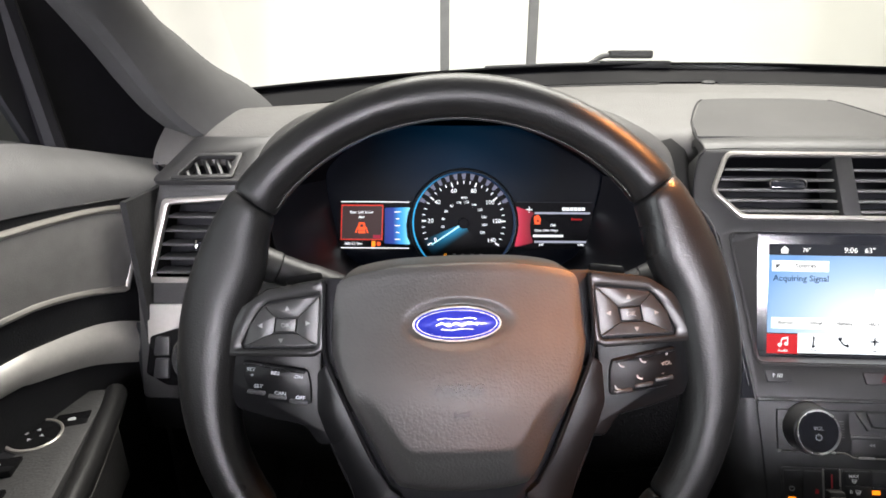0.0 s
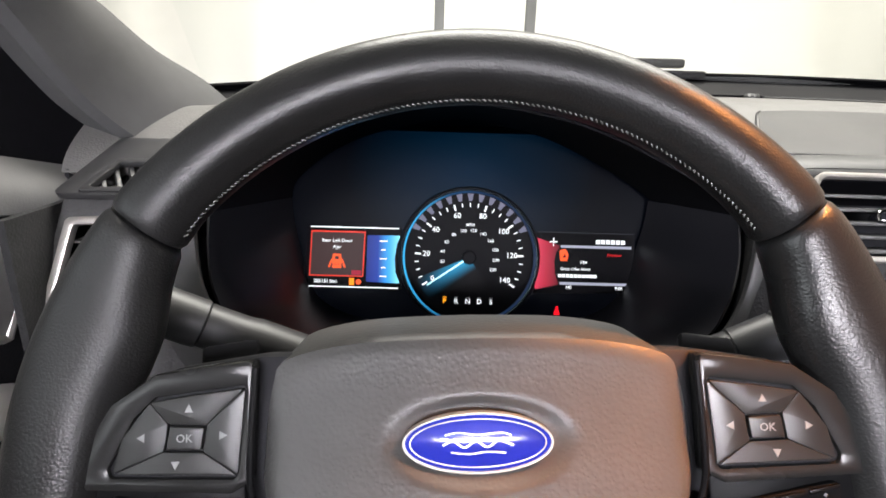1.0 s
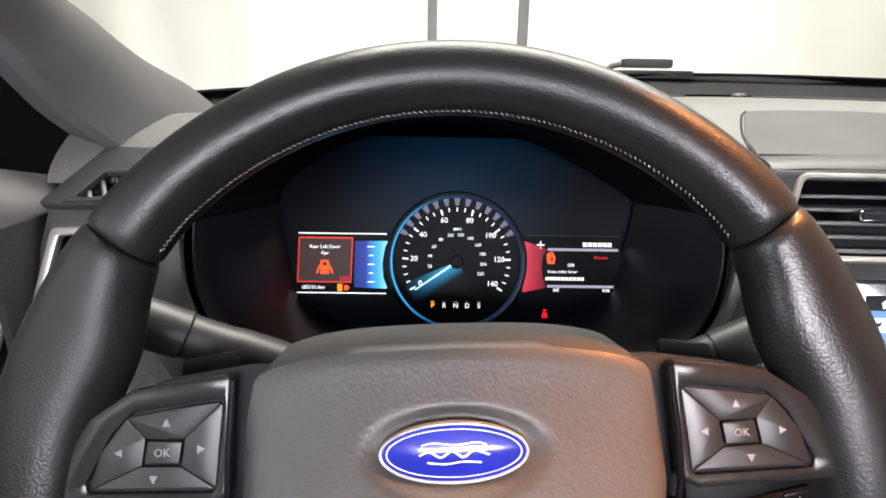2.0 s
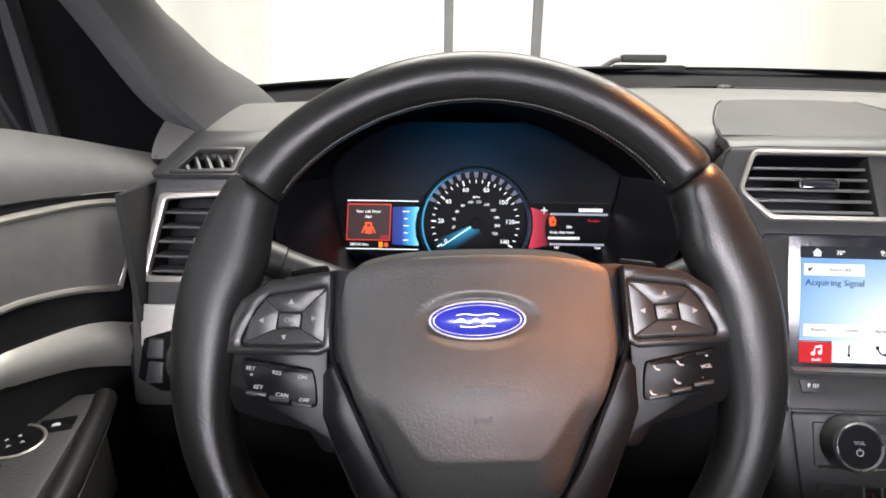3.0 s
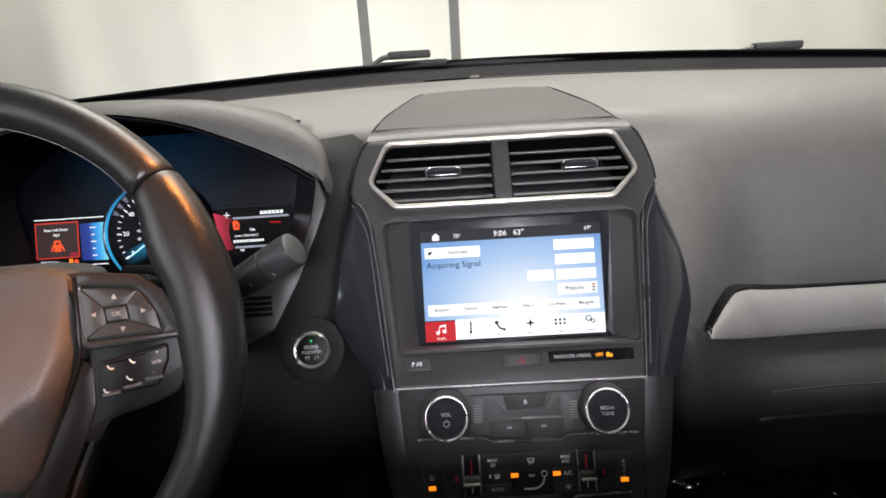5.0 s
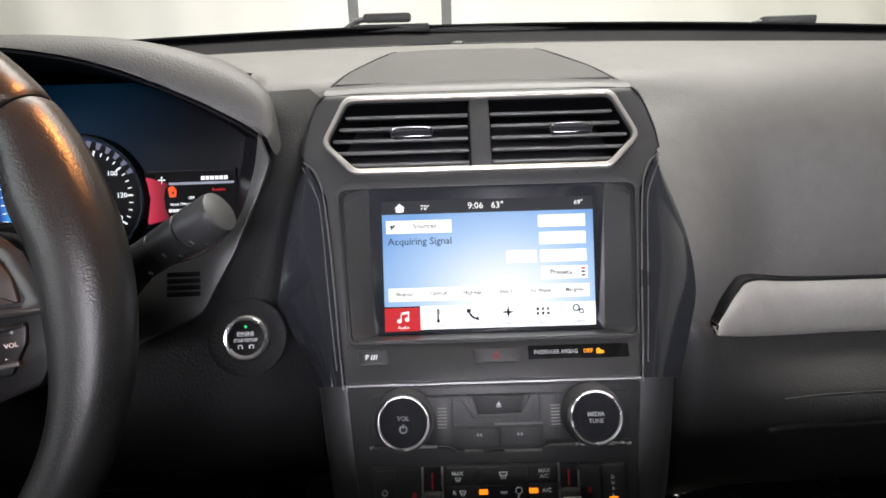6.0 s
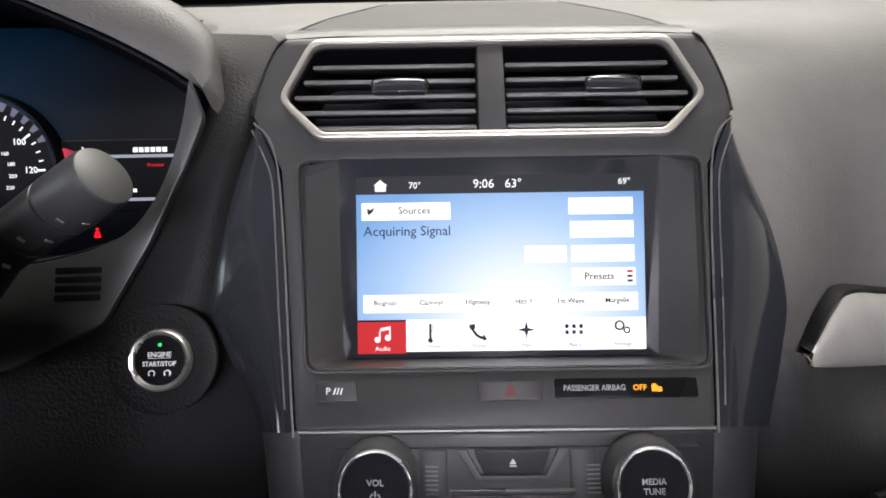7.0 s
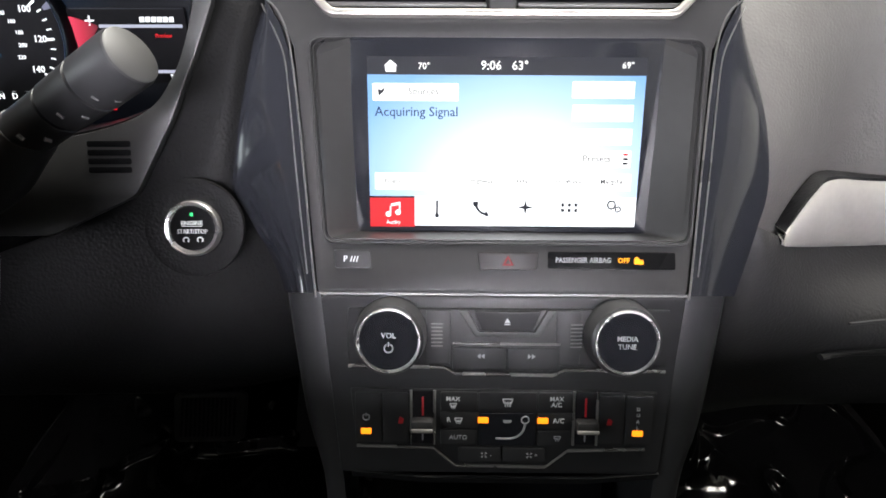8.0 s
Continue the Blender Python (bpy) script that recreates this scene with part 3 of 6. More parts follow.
    prof = ((0.006, 0.003, 1), (0.002, -0.0015, 1), (0.0, -0.006, 0.92), (0.0, -0.012, 0.72), (0.0, -0.020, 0.40), (0.0, -0.028, 0.15), (0.0, -0.040, 0), (0.003, -0.060, 0), (0.008, -0.085, 0), (0.016, -0.115, 0), (0.035, -0.150, 0), (0.09, -0.185, 0), (0.19, -0.195, 0))
    rows = []
    for dy, dz, w in prof:
        row = []
        for x in np.linspace(0.537, 1.125, 60):
            front = 0.462 - 0.012 * smooth(0.66, 0.555, x) - 0.02 * smooth(0.9, 1.15, x) + 0.03 * smooth(0.570, 0.540, x)
            fall = dz - (edge_z(x) - 0.973) * smooth(-0.002, -0.06, dz)
            row.append((x, front + (edge_y(x) + 0.002 - front) * w + dy, edge_z(x) + fall))
        rows.append(row)
    part("glovebox_lid", thick(mesh_grid(rows), 0.004), M_GLOVE, dash, "black grained glovebox lid", angle=60)
    part("glovebox_seam", tube(spline([(0.648, 0.4525, 0.9515), (0.70, 0.4600, 0.9490), (0.80, 0.4610, 0.9472), (1.05, 0.445, 0.9470)], 6), 0.0012, 6), M_TRIM, dash, "thin grey edge of the glovebox pull")
    part("glovebox_pull", tube(spline([(0.642, 0.4560, 0.9175), (0.68, 0.4625, 0.9160), (0.82, 0.4630, 0.9140), (0.95, 0.457, 0.9140)], 6), 0.0030, 8, flat=0.8), M_TRIM, dash, "grey lower lip of the glovebox pull")

    def strip(name, grow, back, material, label, bulge):
        rows = []
        for i, (a, b) in enumerate(zip(low, top)):
            g = grow * smooth(-1, 6, i)
            a, b = a + (a - b).normalized() * g * 0.35, b + (b - a).normalized() * g
            row = []
            for w in np.linspace(0, 1, 11):
                p = a.lerp(b, w) + Vector((0, back - bulge * smooth(-1, 12, i) * math.sin(math.pi * w) ** 0.6 + 0.004 * w, 0))
                row.append(p)
            rows.append([row[0] + Vector((0, 0.012, 0.001))] + row + [row[-1] + Vector((0, 0.012, -0.001))])
        return part(name, thick(mesh_grid(rows), 0.002), material, dash, label, angle=50)
    strip("silver_strip", 0.0, 0.0, M_SILVER, "brushed silver trim strip", 0.009)
    strip("strip_shade", 0.0032, 0.002, M_KNEE, "dark strip for the shaded groove round the silver strip", 0.002)
    return dash


DASH = dashboard()


def end_vent():
    """The vent at the driver's end of the dashboard, the switch box below and the demister outlet above."""
    m = pose(-0.0055, 0.016, 0.0045) @ fr(-0.28, 0.53, 1.14, 20)
    v = thing("side_air_vent", "dark air vent with a satin silver frame beside the wheel", "air vent", m)
    outer = [(0.0, 0.007), (0.082, 0.012), (0.078, -0.080), (-0.018, -0.080)]
    ring_o, ring_i = rpoly(outer, 0.006), rpoly([(0.006, 0.001), (0.076, 0.006), (0.072, -0.074), (-0.010, -0.074)], 0.004)
    part("surround", plate([rpoly([(-0.004, 0.030), (0.06, 0.034), (0.10, 0.032), (0.10, -0.20), (-0.020, -0.20), (-0.027, -0.09)], 0.008), rpoly([(0.002, 0.005), (0.080, 0.010), (0.076, -0.078), (-0.016, -0.078)], 0.006)], -0.010, -0.001, 0.0015), M_GLOVE, v, "dark smooth surround")
    part("frame", plate([ring_o, ring_i], -0.004, 0.004, 0.0012), M_RING, v, "satin silver frame")
    part("duct", plate([rpoly(outer, 0.006)], -0.040, -0.036, 0.0004), M_BLACK, v)
    for i in range(5):
        y = -0.009 - 0.0145 * i
        x0 = 0.004 - 0.0165 * (0.007 - y) / 0.087
        blade = block(x0, -0.010, -0.0013, 0.075, 0.010, 0.0013, 0.001)
        part("blade", blade, M_BLADE, v, m=pose(0, y, -0.013, 106, 0, 0))
    part("tab", block(0.036, -0.045, -0.008, 0.060, -0.037, 0.004, 0.002), M_GLOSS, v, "dark slider tab")
    part("tab_edge", block(0.0345, -0.046, -0.002, 0.037, -0.036, 0.0045, 0.001), M_CHROME, v)
    # silver strip and lamp switch
    part("silver_patch", plate([rpoly([(-0.014, -0.102), (0.046, -0.101), (0.046, -0.142), (-0.012, -0.143)], 0.003)], -0.001, 0.006, 0.0015), M_SILVER, v, "brushed silver trim patch")
    sw = part("lamp_switch", plate([rpoly([(-0.008, -0.134), (0.018, -0.126), (0.085, -0.126), (0.085, -0.186), (0.010, -0.184), (-0.012, -0.172)], 0.004)], 0.001, 0.010, 0.002), M_LEG, v, "dark headlamp switch")
    for k, (y0, y1) in enumerate(((-0.153, -0.134), (-0.176, -0.156))):
        part("switch_key", plate([rpoly([(-0.003, y0), (0.013, y0), (0.013, y1), (-0.001, y1)], 0.002)], 0.009, 0.012, 0.0008), M_KEY, sw)
    part("switch_dial", lathe([(0.026, 0.008), (0.026, 0.016), (0.024, 0.018), (0, 0.018)]), M_KEY, sw, m=pose(0.044, -0.155, 0))
    part("dial_ring", lathe([(0.0262, 0.010), (0.0275, 0.010), (0.0275, 0.014), (0.0262, 0.014)]), M_CHROME, sw, m=pose(0.044, -0.155, 0))
    # demister outlet for the side glass
    t = thing("side_demister", "small slatted demister outlet on the dashboard end", "air vent", fr(-0.275, 0.555, 1.1725, 62))
    o, i = rpoly([(-0.004, -0.004), (0.062, -0.002), (0.062, 0.040), (0.012, 0.038)], 0.004), rpoly([(0.004, 0.001), (0.056, 0.003), (0.056, 0.034), (0.015, 0.033)], 0.003)
    part("base", plate([rpoly([(-0.022, -0.006), (0.09, -0.006), (0.09, 0.07), (0.0, 0.07)], 0.006), o], -0.006, 0.0, 0.001), M_TRIM, t, "dark smooth dashboard end")
    part("frame", plate([o, i], -0.004, 0.0015, 0.0008), M_TRIM, t)
    part("duct", plate([o], -0.018, -0.015, 0.0004), M_BLACK, t)
    for k in range(5):
        x = 0.002 + 0.012 * k
        part("slat", block(-0.0016, -0.019, -0.006, 0.0016, 0.019, 0.001, 0.0005), M_TRIM, t, m=pose(x + 0.004, 0.018, -0.004, 0, 25, 28))


end_vent()


# ---- instrument cluster with its hood ----
LIP = spline([(-0.172, 0.531, 1.163), (-0.166, 0.533, 1.182), (-0.135, 0.535, 1.208), (-0.088, 0.535, 1.230), (-0.03, 0.535, 1.243), (0.02, 0.535, 1.247), (0.07, 0.535, 1.241), (0.115, 0.535, 1.229), (0.168, 0.535, 1.206), (0.205, 0.534, 1.186), (0.2265, 0.5295, 1.1715)], 6)
BROW = spline([(-0.186, 0.540, 1.166), (-0.182, 0.555, 1.198), (-0.150, 0.560, 1.228), (-0.095, 0.562, 1.246), (-0.03, 0.564, 1.255), (0.02, 0.564, 1.257), (0.07, 0.564, 1.255), (0.125, 0.562, 1.249), (0.190, 0.562, 1.2285), (0.2255, 0.553, 1.2050), (0.2325, 0.536, 1.1775)], 6)
USHAPE = spline([(0.224, 0.538, 1.169), (0.219, 0.517, 1.14), (0.206, 0.50, 1.108), (0.182, 0.487, 1.088), (0.12, 0.480, 1.076), (0.02, 0.478, 1.073), (-0.08, 0.480, 1.076), (-0.138, 0.487, 1.088), (-0.160, 0.50, 1.112), (-0.169, 0.517, 1.14), (-0.172, 0.531, 1.163)], 6)


def cluster():
    hood = tagged(part("cluster_hood", bmesh.new(), M_DASH_SHADED, DASH), "charcoal hood over the instruments")
    rows = []
    for a, b in zip(LIP, BROW):
        k = (a.x - 0.026) / 0.2
        back = Vector((0.026 + (a.x - 0.026) * 1.02, 0.70 - 0.10 * k * k, min(1.236, b.z + 0.004) - 0.012 * k * k))
        far = Vector((0.026 + (a.x - 0.026) * 1.02, 0.80 - 0.12 * k * k, min(1.215, back.z - 0.012)))
        mid = b.lerp(back, 0.45) + Vector((0, 0, 0.0035))
        rows.append([a + Vector((0, 0.012, 0.003)), a, a.lerp(b, 0.3) + Vector((0, -0.006, -0.001)), a.lerp(b, 0.7) + Vector((0, -0.004, 0.002)), b, b.lerp(back, 0.2) + Vector((0, 0, 0.003)), mid, back, far])
    fall = (0, 0, 0.35, 0.8, 1, 1, 1, 1, 1)
    tuck = lambda r, k, f: [Vector(p) + Vector((0.007 * k, 0.012, -0.034)) * f * w for p, w in zip(r, fall)]
    rows = [tuck(rows[0], -1, 1), tuck(rows[0], -1, 0.4)] + rows + [tuck(rows[-1], 1, 0.4), tuck(rows[-1], 1, 1)]
    bm = thick(mesh_grid(rows), 0.0008)
    bm.to_mesh(hood.data)
    bm.free()
    shaded(hood.data, 50)

    # inside walls of the binnacle
    def funnel(line):
        rows = []
        for f in (0.0, 0.08, 0.55, 1.0):
            row = []
            for p in line:
                k = 0.84 if p.z > 1.125 else 1.55
                q = Vector((0.024 + (p.x - 0.024) * 0.80, 0.606 + 0.2 * (p.z - 1.13), 1.125 + (p.z - 1.125) * k))
                c = Vector((0.024, p.y, 1.13))
                row.append((p + (c - p) * 0.012).lerp(q, f) + Vector((0, 0.002 if f else -0.001, 0)))
            rows.append(row)
        return thick(mesh_grid(rows), 0.002)
    part("binnacle_top", funnel(LIP), M_VOID, DASH, "underside of the instrument hood, blackened in place of shade")
    part("binnacle_flank", funnel(USHAPE), M_FLANK, DASH, "dark lower walls round the instruments")

    # U-shaped bezel under the hood, with the sensor grille
    face = fr(0, 0.453, 1.027, 24.2)
    inv = face.inverted()
    inner = [tuple((inv @ p)[:2]) for p in USHAPE]
    outer = [(-0.186, 0.155), (-0.188, 0.11), (-0.180, 0.06), (-0.150, 0.02), (-0.11, 0.0), (0.128, 0.0), (0.180, 0.024), (0.204, 0.068), (0.222, 0.11), (0.237, 0.150)]
    ring = rpoly(outer, 0.012)
    bezel = part("cluster_bezel", plate([list(inner) + ring[3:-3]], -0.003, 0.003, 0.001), M_TRIM, DASH, "dark smooth bezel round the instruments", m=face)
    for k in range(4):
        y = 0.0545 - 0.0051 * k
        part("grille_slot", plate([box2(0.1535, y - 0.0018, 0.1790, y + 0.0018, 0.0012)], 0.0026, 0.0034, 0.0002), M_VOID, bezel, "dark sensor slot")

    c = thing("instrument_cluster", "lit instrument cluster with a speedometer between two small displays", "instrument cluster", fr(0.026, 0.599, 1.099, 15.6))
    part("backplate", plate([rpoly([(-0.185, -0.08), (0.190, -0.08), (0.190, 0.066), (0.135, 0.122), (-0.125, 0.122), (-0.185, 0.066)], 0.03)], -0.012, -0.004, 0.002), M_BLUE_GLOW, c, "black backplate")
    # left display
    d = part("left_display", plate([rpoly([(-0.1475, -0.017), (-0.060, -0.0195), (-0.060, 0.036), (-0.1415, 0.0355)], 0.001)], -0.004, 0.0, 0.0004), M_VOID, c, "small left display with a door-ajar notice")
    z = 0.0004
    bars(-0.140, 0.0345, -0.062, 0.0356, z, G_WHITE, d, name="edge_line")
    bars(-0.1450, -0.0182, -0.062, -0.0172, z, G_WHITE, d, name="edge_line")
    part("notice_frame", plate([[(-0.1410, -0.0085), (-0.0930, -0.0085), (-0.0915, 0.0318), (-0.1395, 0.0318)], [(-0.1400, -0.0074), (-0.0940, -0.0074), (-0.0927, 0.0304), (-0.1385, 0.0304)]], z, z + 0.0003, 0), glow("notice_red", (0.85, 0.05, 0.03), 1.0), d, "red frame of the notice")
    part("notice_field", plate([[(-0.1400, -0.0074), (-0.0940, -0.0074), (-0.0927, 0.0304), (-0.1385, 0.0304)]], z - 0.0001, z + 0.0001, 0), glow("notice_brown", (0.050, 0.024, 0.024), 1.0), d)
    letters("Rear Left Door", 0.0030, -0.1165, 0.0232, z, G_WHITE, d)
    letters("Ajar", 0.0030, -0.1165, 0.0177, z, G_WHITE, d)
    # door-ajar symbol
    body = merged(plate([rpoly([(-0.0045, -0.003), (0.0045, -0.003), (0.0035, 0.006), (-0.0035, 0.006)], 0.001), rpoly([(-0.002, 0.001), (0.002, 0.001), (0.0018, 0.004), (-0.0018, 0.004)], 0.0005)], 0, 0.0002, 0),
                  plate([rpoly([(-0.004, -0.0065), (0.004, -0.0065), (0.004, -0.0035), (-0.004, -0.0035)], 0.0008)], 0, 0.0002, 0),
                  plate([[(-0.0078, -0.0058), (-0.0062, -0.0062), (-0.0040, 0.001), (-0.0050, 0.0015)]], 0, 0.0002, 0), plate([[(0.0062, -0.0062), (0.0078, -0.0058), (0.0050, 0.0015), (0.0040, 0.001)]], 0, 0.0002, 0))
    part("car_symbol", body, G_SIGNRED, d, "orange-red car symbol with open doors", m=pose(-0.1165, 0.0055, z))
    part("ok_box", plate([box2(-0.1035, -0.0066, -0.0950, -0.0028, 0.0004)], z, z + 0.0002, 0), G_DARKRED, d)
    letters("085151.0mi", 0.0030, -0.1265, -0.0130, z, G_WHITE, d)
    part("fuel_symbol", plate([box2(-0.1052, -0.0160, -0.1010, -0.0098, 0.0006)], z, z + 0.0002, 0), G_AMBER, d, "amber symbol")
    part("oil_symbol", lathe([(0.0024, 0.0), (0.0024, 0.0002), (0, 0.0002)], 16), G_SIGNRED, d, m=pose(-0.0972, -0.0130, z))
    part("gauge_field", plate([rpoly([(-0.0905, -0.0125), (-0.0605, -0.0135), (-0.0645, -0.004), (-0.0655, 0.009), (-0.0635, 0.022), (-0.0605, 0.029), (-0.090, 0.0285)], 0.0015)], z, z + 0.0002, 0), fade("gauge_blue", ((0.012, 0.030, 0.22), (0.015, 0.05, 0.36), (0.05, 0.42, 0.95), (0.30, 0.90, 1.0)), -0.0905, -0.0600, 1.15), d, "blue temperature field")
    for k, w in enumerate((0.006, 0.004, 0.006, 0.004, 0.007)):
        bars(-0.0755 - w * 0.5, -0.0080 + 0.0078 * k, -0.0755 + w * 0.5, -0.0070 + 0.0078 * k, z + 0.0005, G_WHITE, d, name="scale_mark")
    # right display
    d = part("right_display", plate([rpoly([(0.058, -0.0190), (0.1495, -0.0172), (0.1455, 0.0370), (0.058, 0.0362)], 0.001)], -0.004, 0.0, 0.0004), M_VOID, c, "small right display with radio text")
    bars(0.060, 0.0352, 0.145, 0.0360, z, G_INK, d, name="edge_line")
    part("red_field", plate([rpoly([(0.0585, -0.0155), (0.080, -0.0105), (0.0765, -0.001), (0.0755, 0.010), (0.0770, 0.018), (0.081, 0.0235), (0.0585, 0.0310), (0.063, 0.010)], 0.002)], z, z + 0.0002, 0), fade("glow_red", ((0.75, 0.05, 0.11), (0.50, 0.016, 0.05), (0.16, 0.008, 0.02)), 0.0585, 0.0790, 1.0), d, "red glowing field")
    for y0, y1 in ((0.0222, 0.0245), (-0.0105, -0.0082)):
        bars(0.081, y0, 0.1435, y1, z, glow("pale_band", (0.55, 0.57, 0.72), 0.8), d, name="pale_band")
    bars(0.112, 0.0262, 0.1375, 0.0298, z, G_WHITE, d, 6)
    part("compass_mark", merged(plate([[(-0.0035, -0.0005), (0.0035, -0.0005), (0.0035, 0.0005), (-0.0035, 0.0005)]], 0, 0.0002, 0), plate([[(-0.0005, -0.0035), (0.0005, -0.0035), (0.0005, -0.0008), (-0.0005, -0.0008)]], 0, 0.0002, 0), plate([[(-0.0005, 0.0008), (0.0005, 0.0008), (0.0005, 0.0035), (-0.0005, 0.0035)]], 0, 0.0002, 0)), G_WHITE, d, m=pose(0.0745, 0.0272, z))
    letters("Preview", 0.0027, 0.1285, 0.0165, z, G_RED, d)
    part("seat_symbol", plate([rpoly([(-0.003, -0.005), (0.003, -0.005), (0.004, 0.001), (0.001, 0.006), (-0.004, 0.004)], 0.001), rpoly([(-0.001, -0.002), (0.002, -0.002), (0.001, 0.002)], 0.0004)], 0, 0.0002, 0), G_SIGNRED, d, m=pose(0.084, 0.0155, z))
    letters("184", 0.0030, 0.1015, 0.0095, z, G_WHITE, d)
    letters("Great Offer Now!", 0.0025, 0.0945, 0.0035, z, G_WHITE, d)
    bars(0.0795, -0.0040, 0.1135, -0.0012, z, G_WHITE, d, 10)
    letters("NE", 0.0028, 0.089, -0.0128, z, G_WHITE, d)
    letters("9:06", 0.0028, 0.1335, -0.0128, z, G_WHITE, d)
    # speedometer
    s = part("speedometer", lathe([(0.062, -0.004), (0.062, 0.006), (0.0605, 0.009), (0.0580, 0.009), (0.0565, 0.006), (0.0565, 0.003), (0, 0.003)], 72), M_VOID, c, "round black dial with pale ticks and a cyan needle", m=pose(0, 0.0115, 0))
    zf = 0.0034
    part("dial_ring", lathe([(0.0600, 0.0088), (0.0592, 0.0096), (0.0580, 0.0090), (0.0575, 0.0066)], 72), surface("blue_grey_ring", (0.06, 0.085, 0.11), 0.22, metal=0.8), s, "blue-grey dial ring")
    a0, a1 = 212.0, -32.0
    ang = lambda mph: radians(a0 + (a1 - a0) * mph / 140.0)
    for k in range(0, 29):
        a = ang(5 * k)
        long_ = k % 4 == 0
        r0, r1, w = (0.0425 if long_ else 0.0442), 0.0478, (0.0008 if long_ else 0.0005)
        part("tick", plate([[(r0, -w), (r1, -w), (r1, w), (r0, w)]], zf - 0.0003, zf, 0), G_WHITE, s, m=pose(0, 0, 0, 0, 0, math.degrees(a)))
    for k in range(13):
        part("ray", plate([[(0.0495, -0.0014), (0.0560, -0.0027), (0.0560, 0.0027), (0.0495, 0.0014)]], zf - 0.0003, zf, 0), G_LILAC, s, m=pose(0, 0, 0, 0, 0, 28.6 + 122.8 * k / 12))
    for mph in range(0, 141, 20):
        a = ang(mph)
        letters(str(mph), 0.0047, 0.0375 * math.cos(a), 0.0375 * math.sin(a) + 0.0005, zf, G_WHITE, s)
    for kmh in range(20, 221, 20):
        a = ang(kmh / 1.609)
        letters(str(kmh), 0.0028, 0.0238 * math.cos(a), 0.0238 * math.sin(a), zf, G_WHITE, s)
    letters("MPH", 0.0026, 0.0005, 0.0285, zf, G_WHITE, s)
    a = ang(-1.5)
    d_, n_ = Vector((math.cos(a), math.sin(a), 0)), Vector((-math.sin(a), math.cos(a), 0))
    nd = bmesh.new()
    nd.faces.new([nd.verts.new(q + Vector((0, 0, 0.006))) for q in (d_ * 0.004 - n_ * 0.0009, d_ * 0.044 - n_ * 0.0005, d_ * 0.044 + n_ * 0.0005, d_ * 0.004 + n_ * 0.0009)])
    part("needle", thick(nd, 0.0012), G_CYAN, s, "cyan lit needle")
    part("needle_hub", lathe([(0.0062, 0.003), (0.0062, 0.007), (0.005, 0.0085), (0, 0.0085)], 32), M_VOID, s)
    wedge = bmesh.new()
    cv = wedge.verts.new((0, 0, 0.0032))
    ring_ = [wedge.verts.new((0.050 * math.cos(radians(q)), 0.050 * math.sin(radians(q)), 0.0032)) for q in np.linspace(203, 304, 20)]
    for p, q in zip(ring_, ring_[1:]):
        wedge.faces.new((cv, p, q))
    part("needle_glow", wedge, beam("needle_light", a, (0.02, 0.40, 0.75), 0.056, 0.013, 0.8), s, "cyan light beside the needle")
    part("ring_glow", lathe([(0.0578, 0.0094), (0.0563, 0.0064)], 72), fade("ring_blue", ((0.05, 0.50, 0.95), (0.006, 0.06, 0.17), (0.004, 0.022, 0.07), (0.02, 0.035, 0.08)), -0.058, 0.058, 1.0), s, "blue light along the dial's edge")
    for k, ch in enumerate("PRNDS"):
        letters(ch, 0.0042, -0.0205 + 0.0102 * k, -0.0390, zf, G_AMBERTEXT if ch == "P" else G_WHITE, s)
        bars(-0.0220 + 0.0102 * k, -0.0357, -0.0190 + 0.0102 * k, -0.0351, zf + 0.0002, G_AMBERTEXT if ch == "P" else M_DIMPRINT, s, name="gear_mark")
    # seat-belt warning
    part("belt_symbol", merged(plate([rpoly([(-0.0028, -0.0036), (0.0028, -0.0036), (0.0014, 0.0014), (-0.0014, 0.0014)], 0.0006)], -0.0035, -0.0030, 0), plate([[(0.0012 * math.cos(q), 0.0030 + 0.0012 * math.sin(q)) for q in np.linspace(0, 6.2832, 12, endpoint=False)]], -0.0035, -0.0030, 0)), G_BELT, c, "red seat-belt symbol", m=pose(0.080, -0.0345, 0))


cluster()


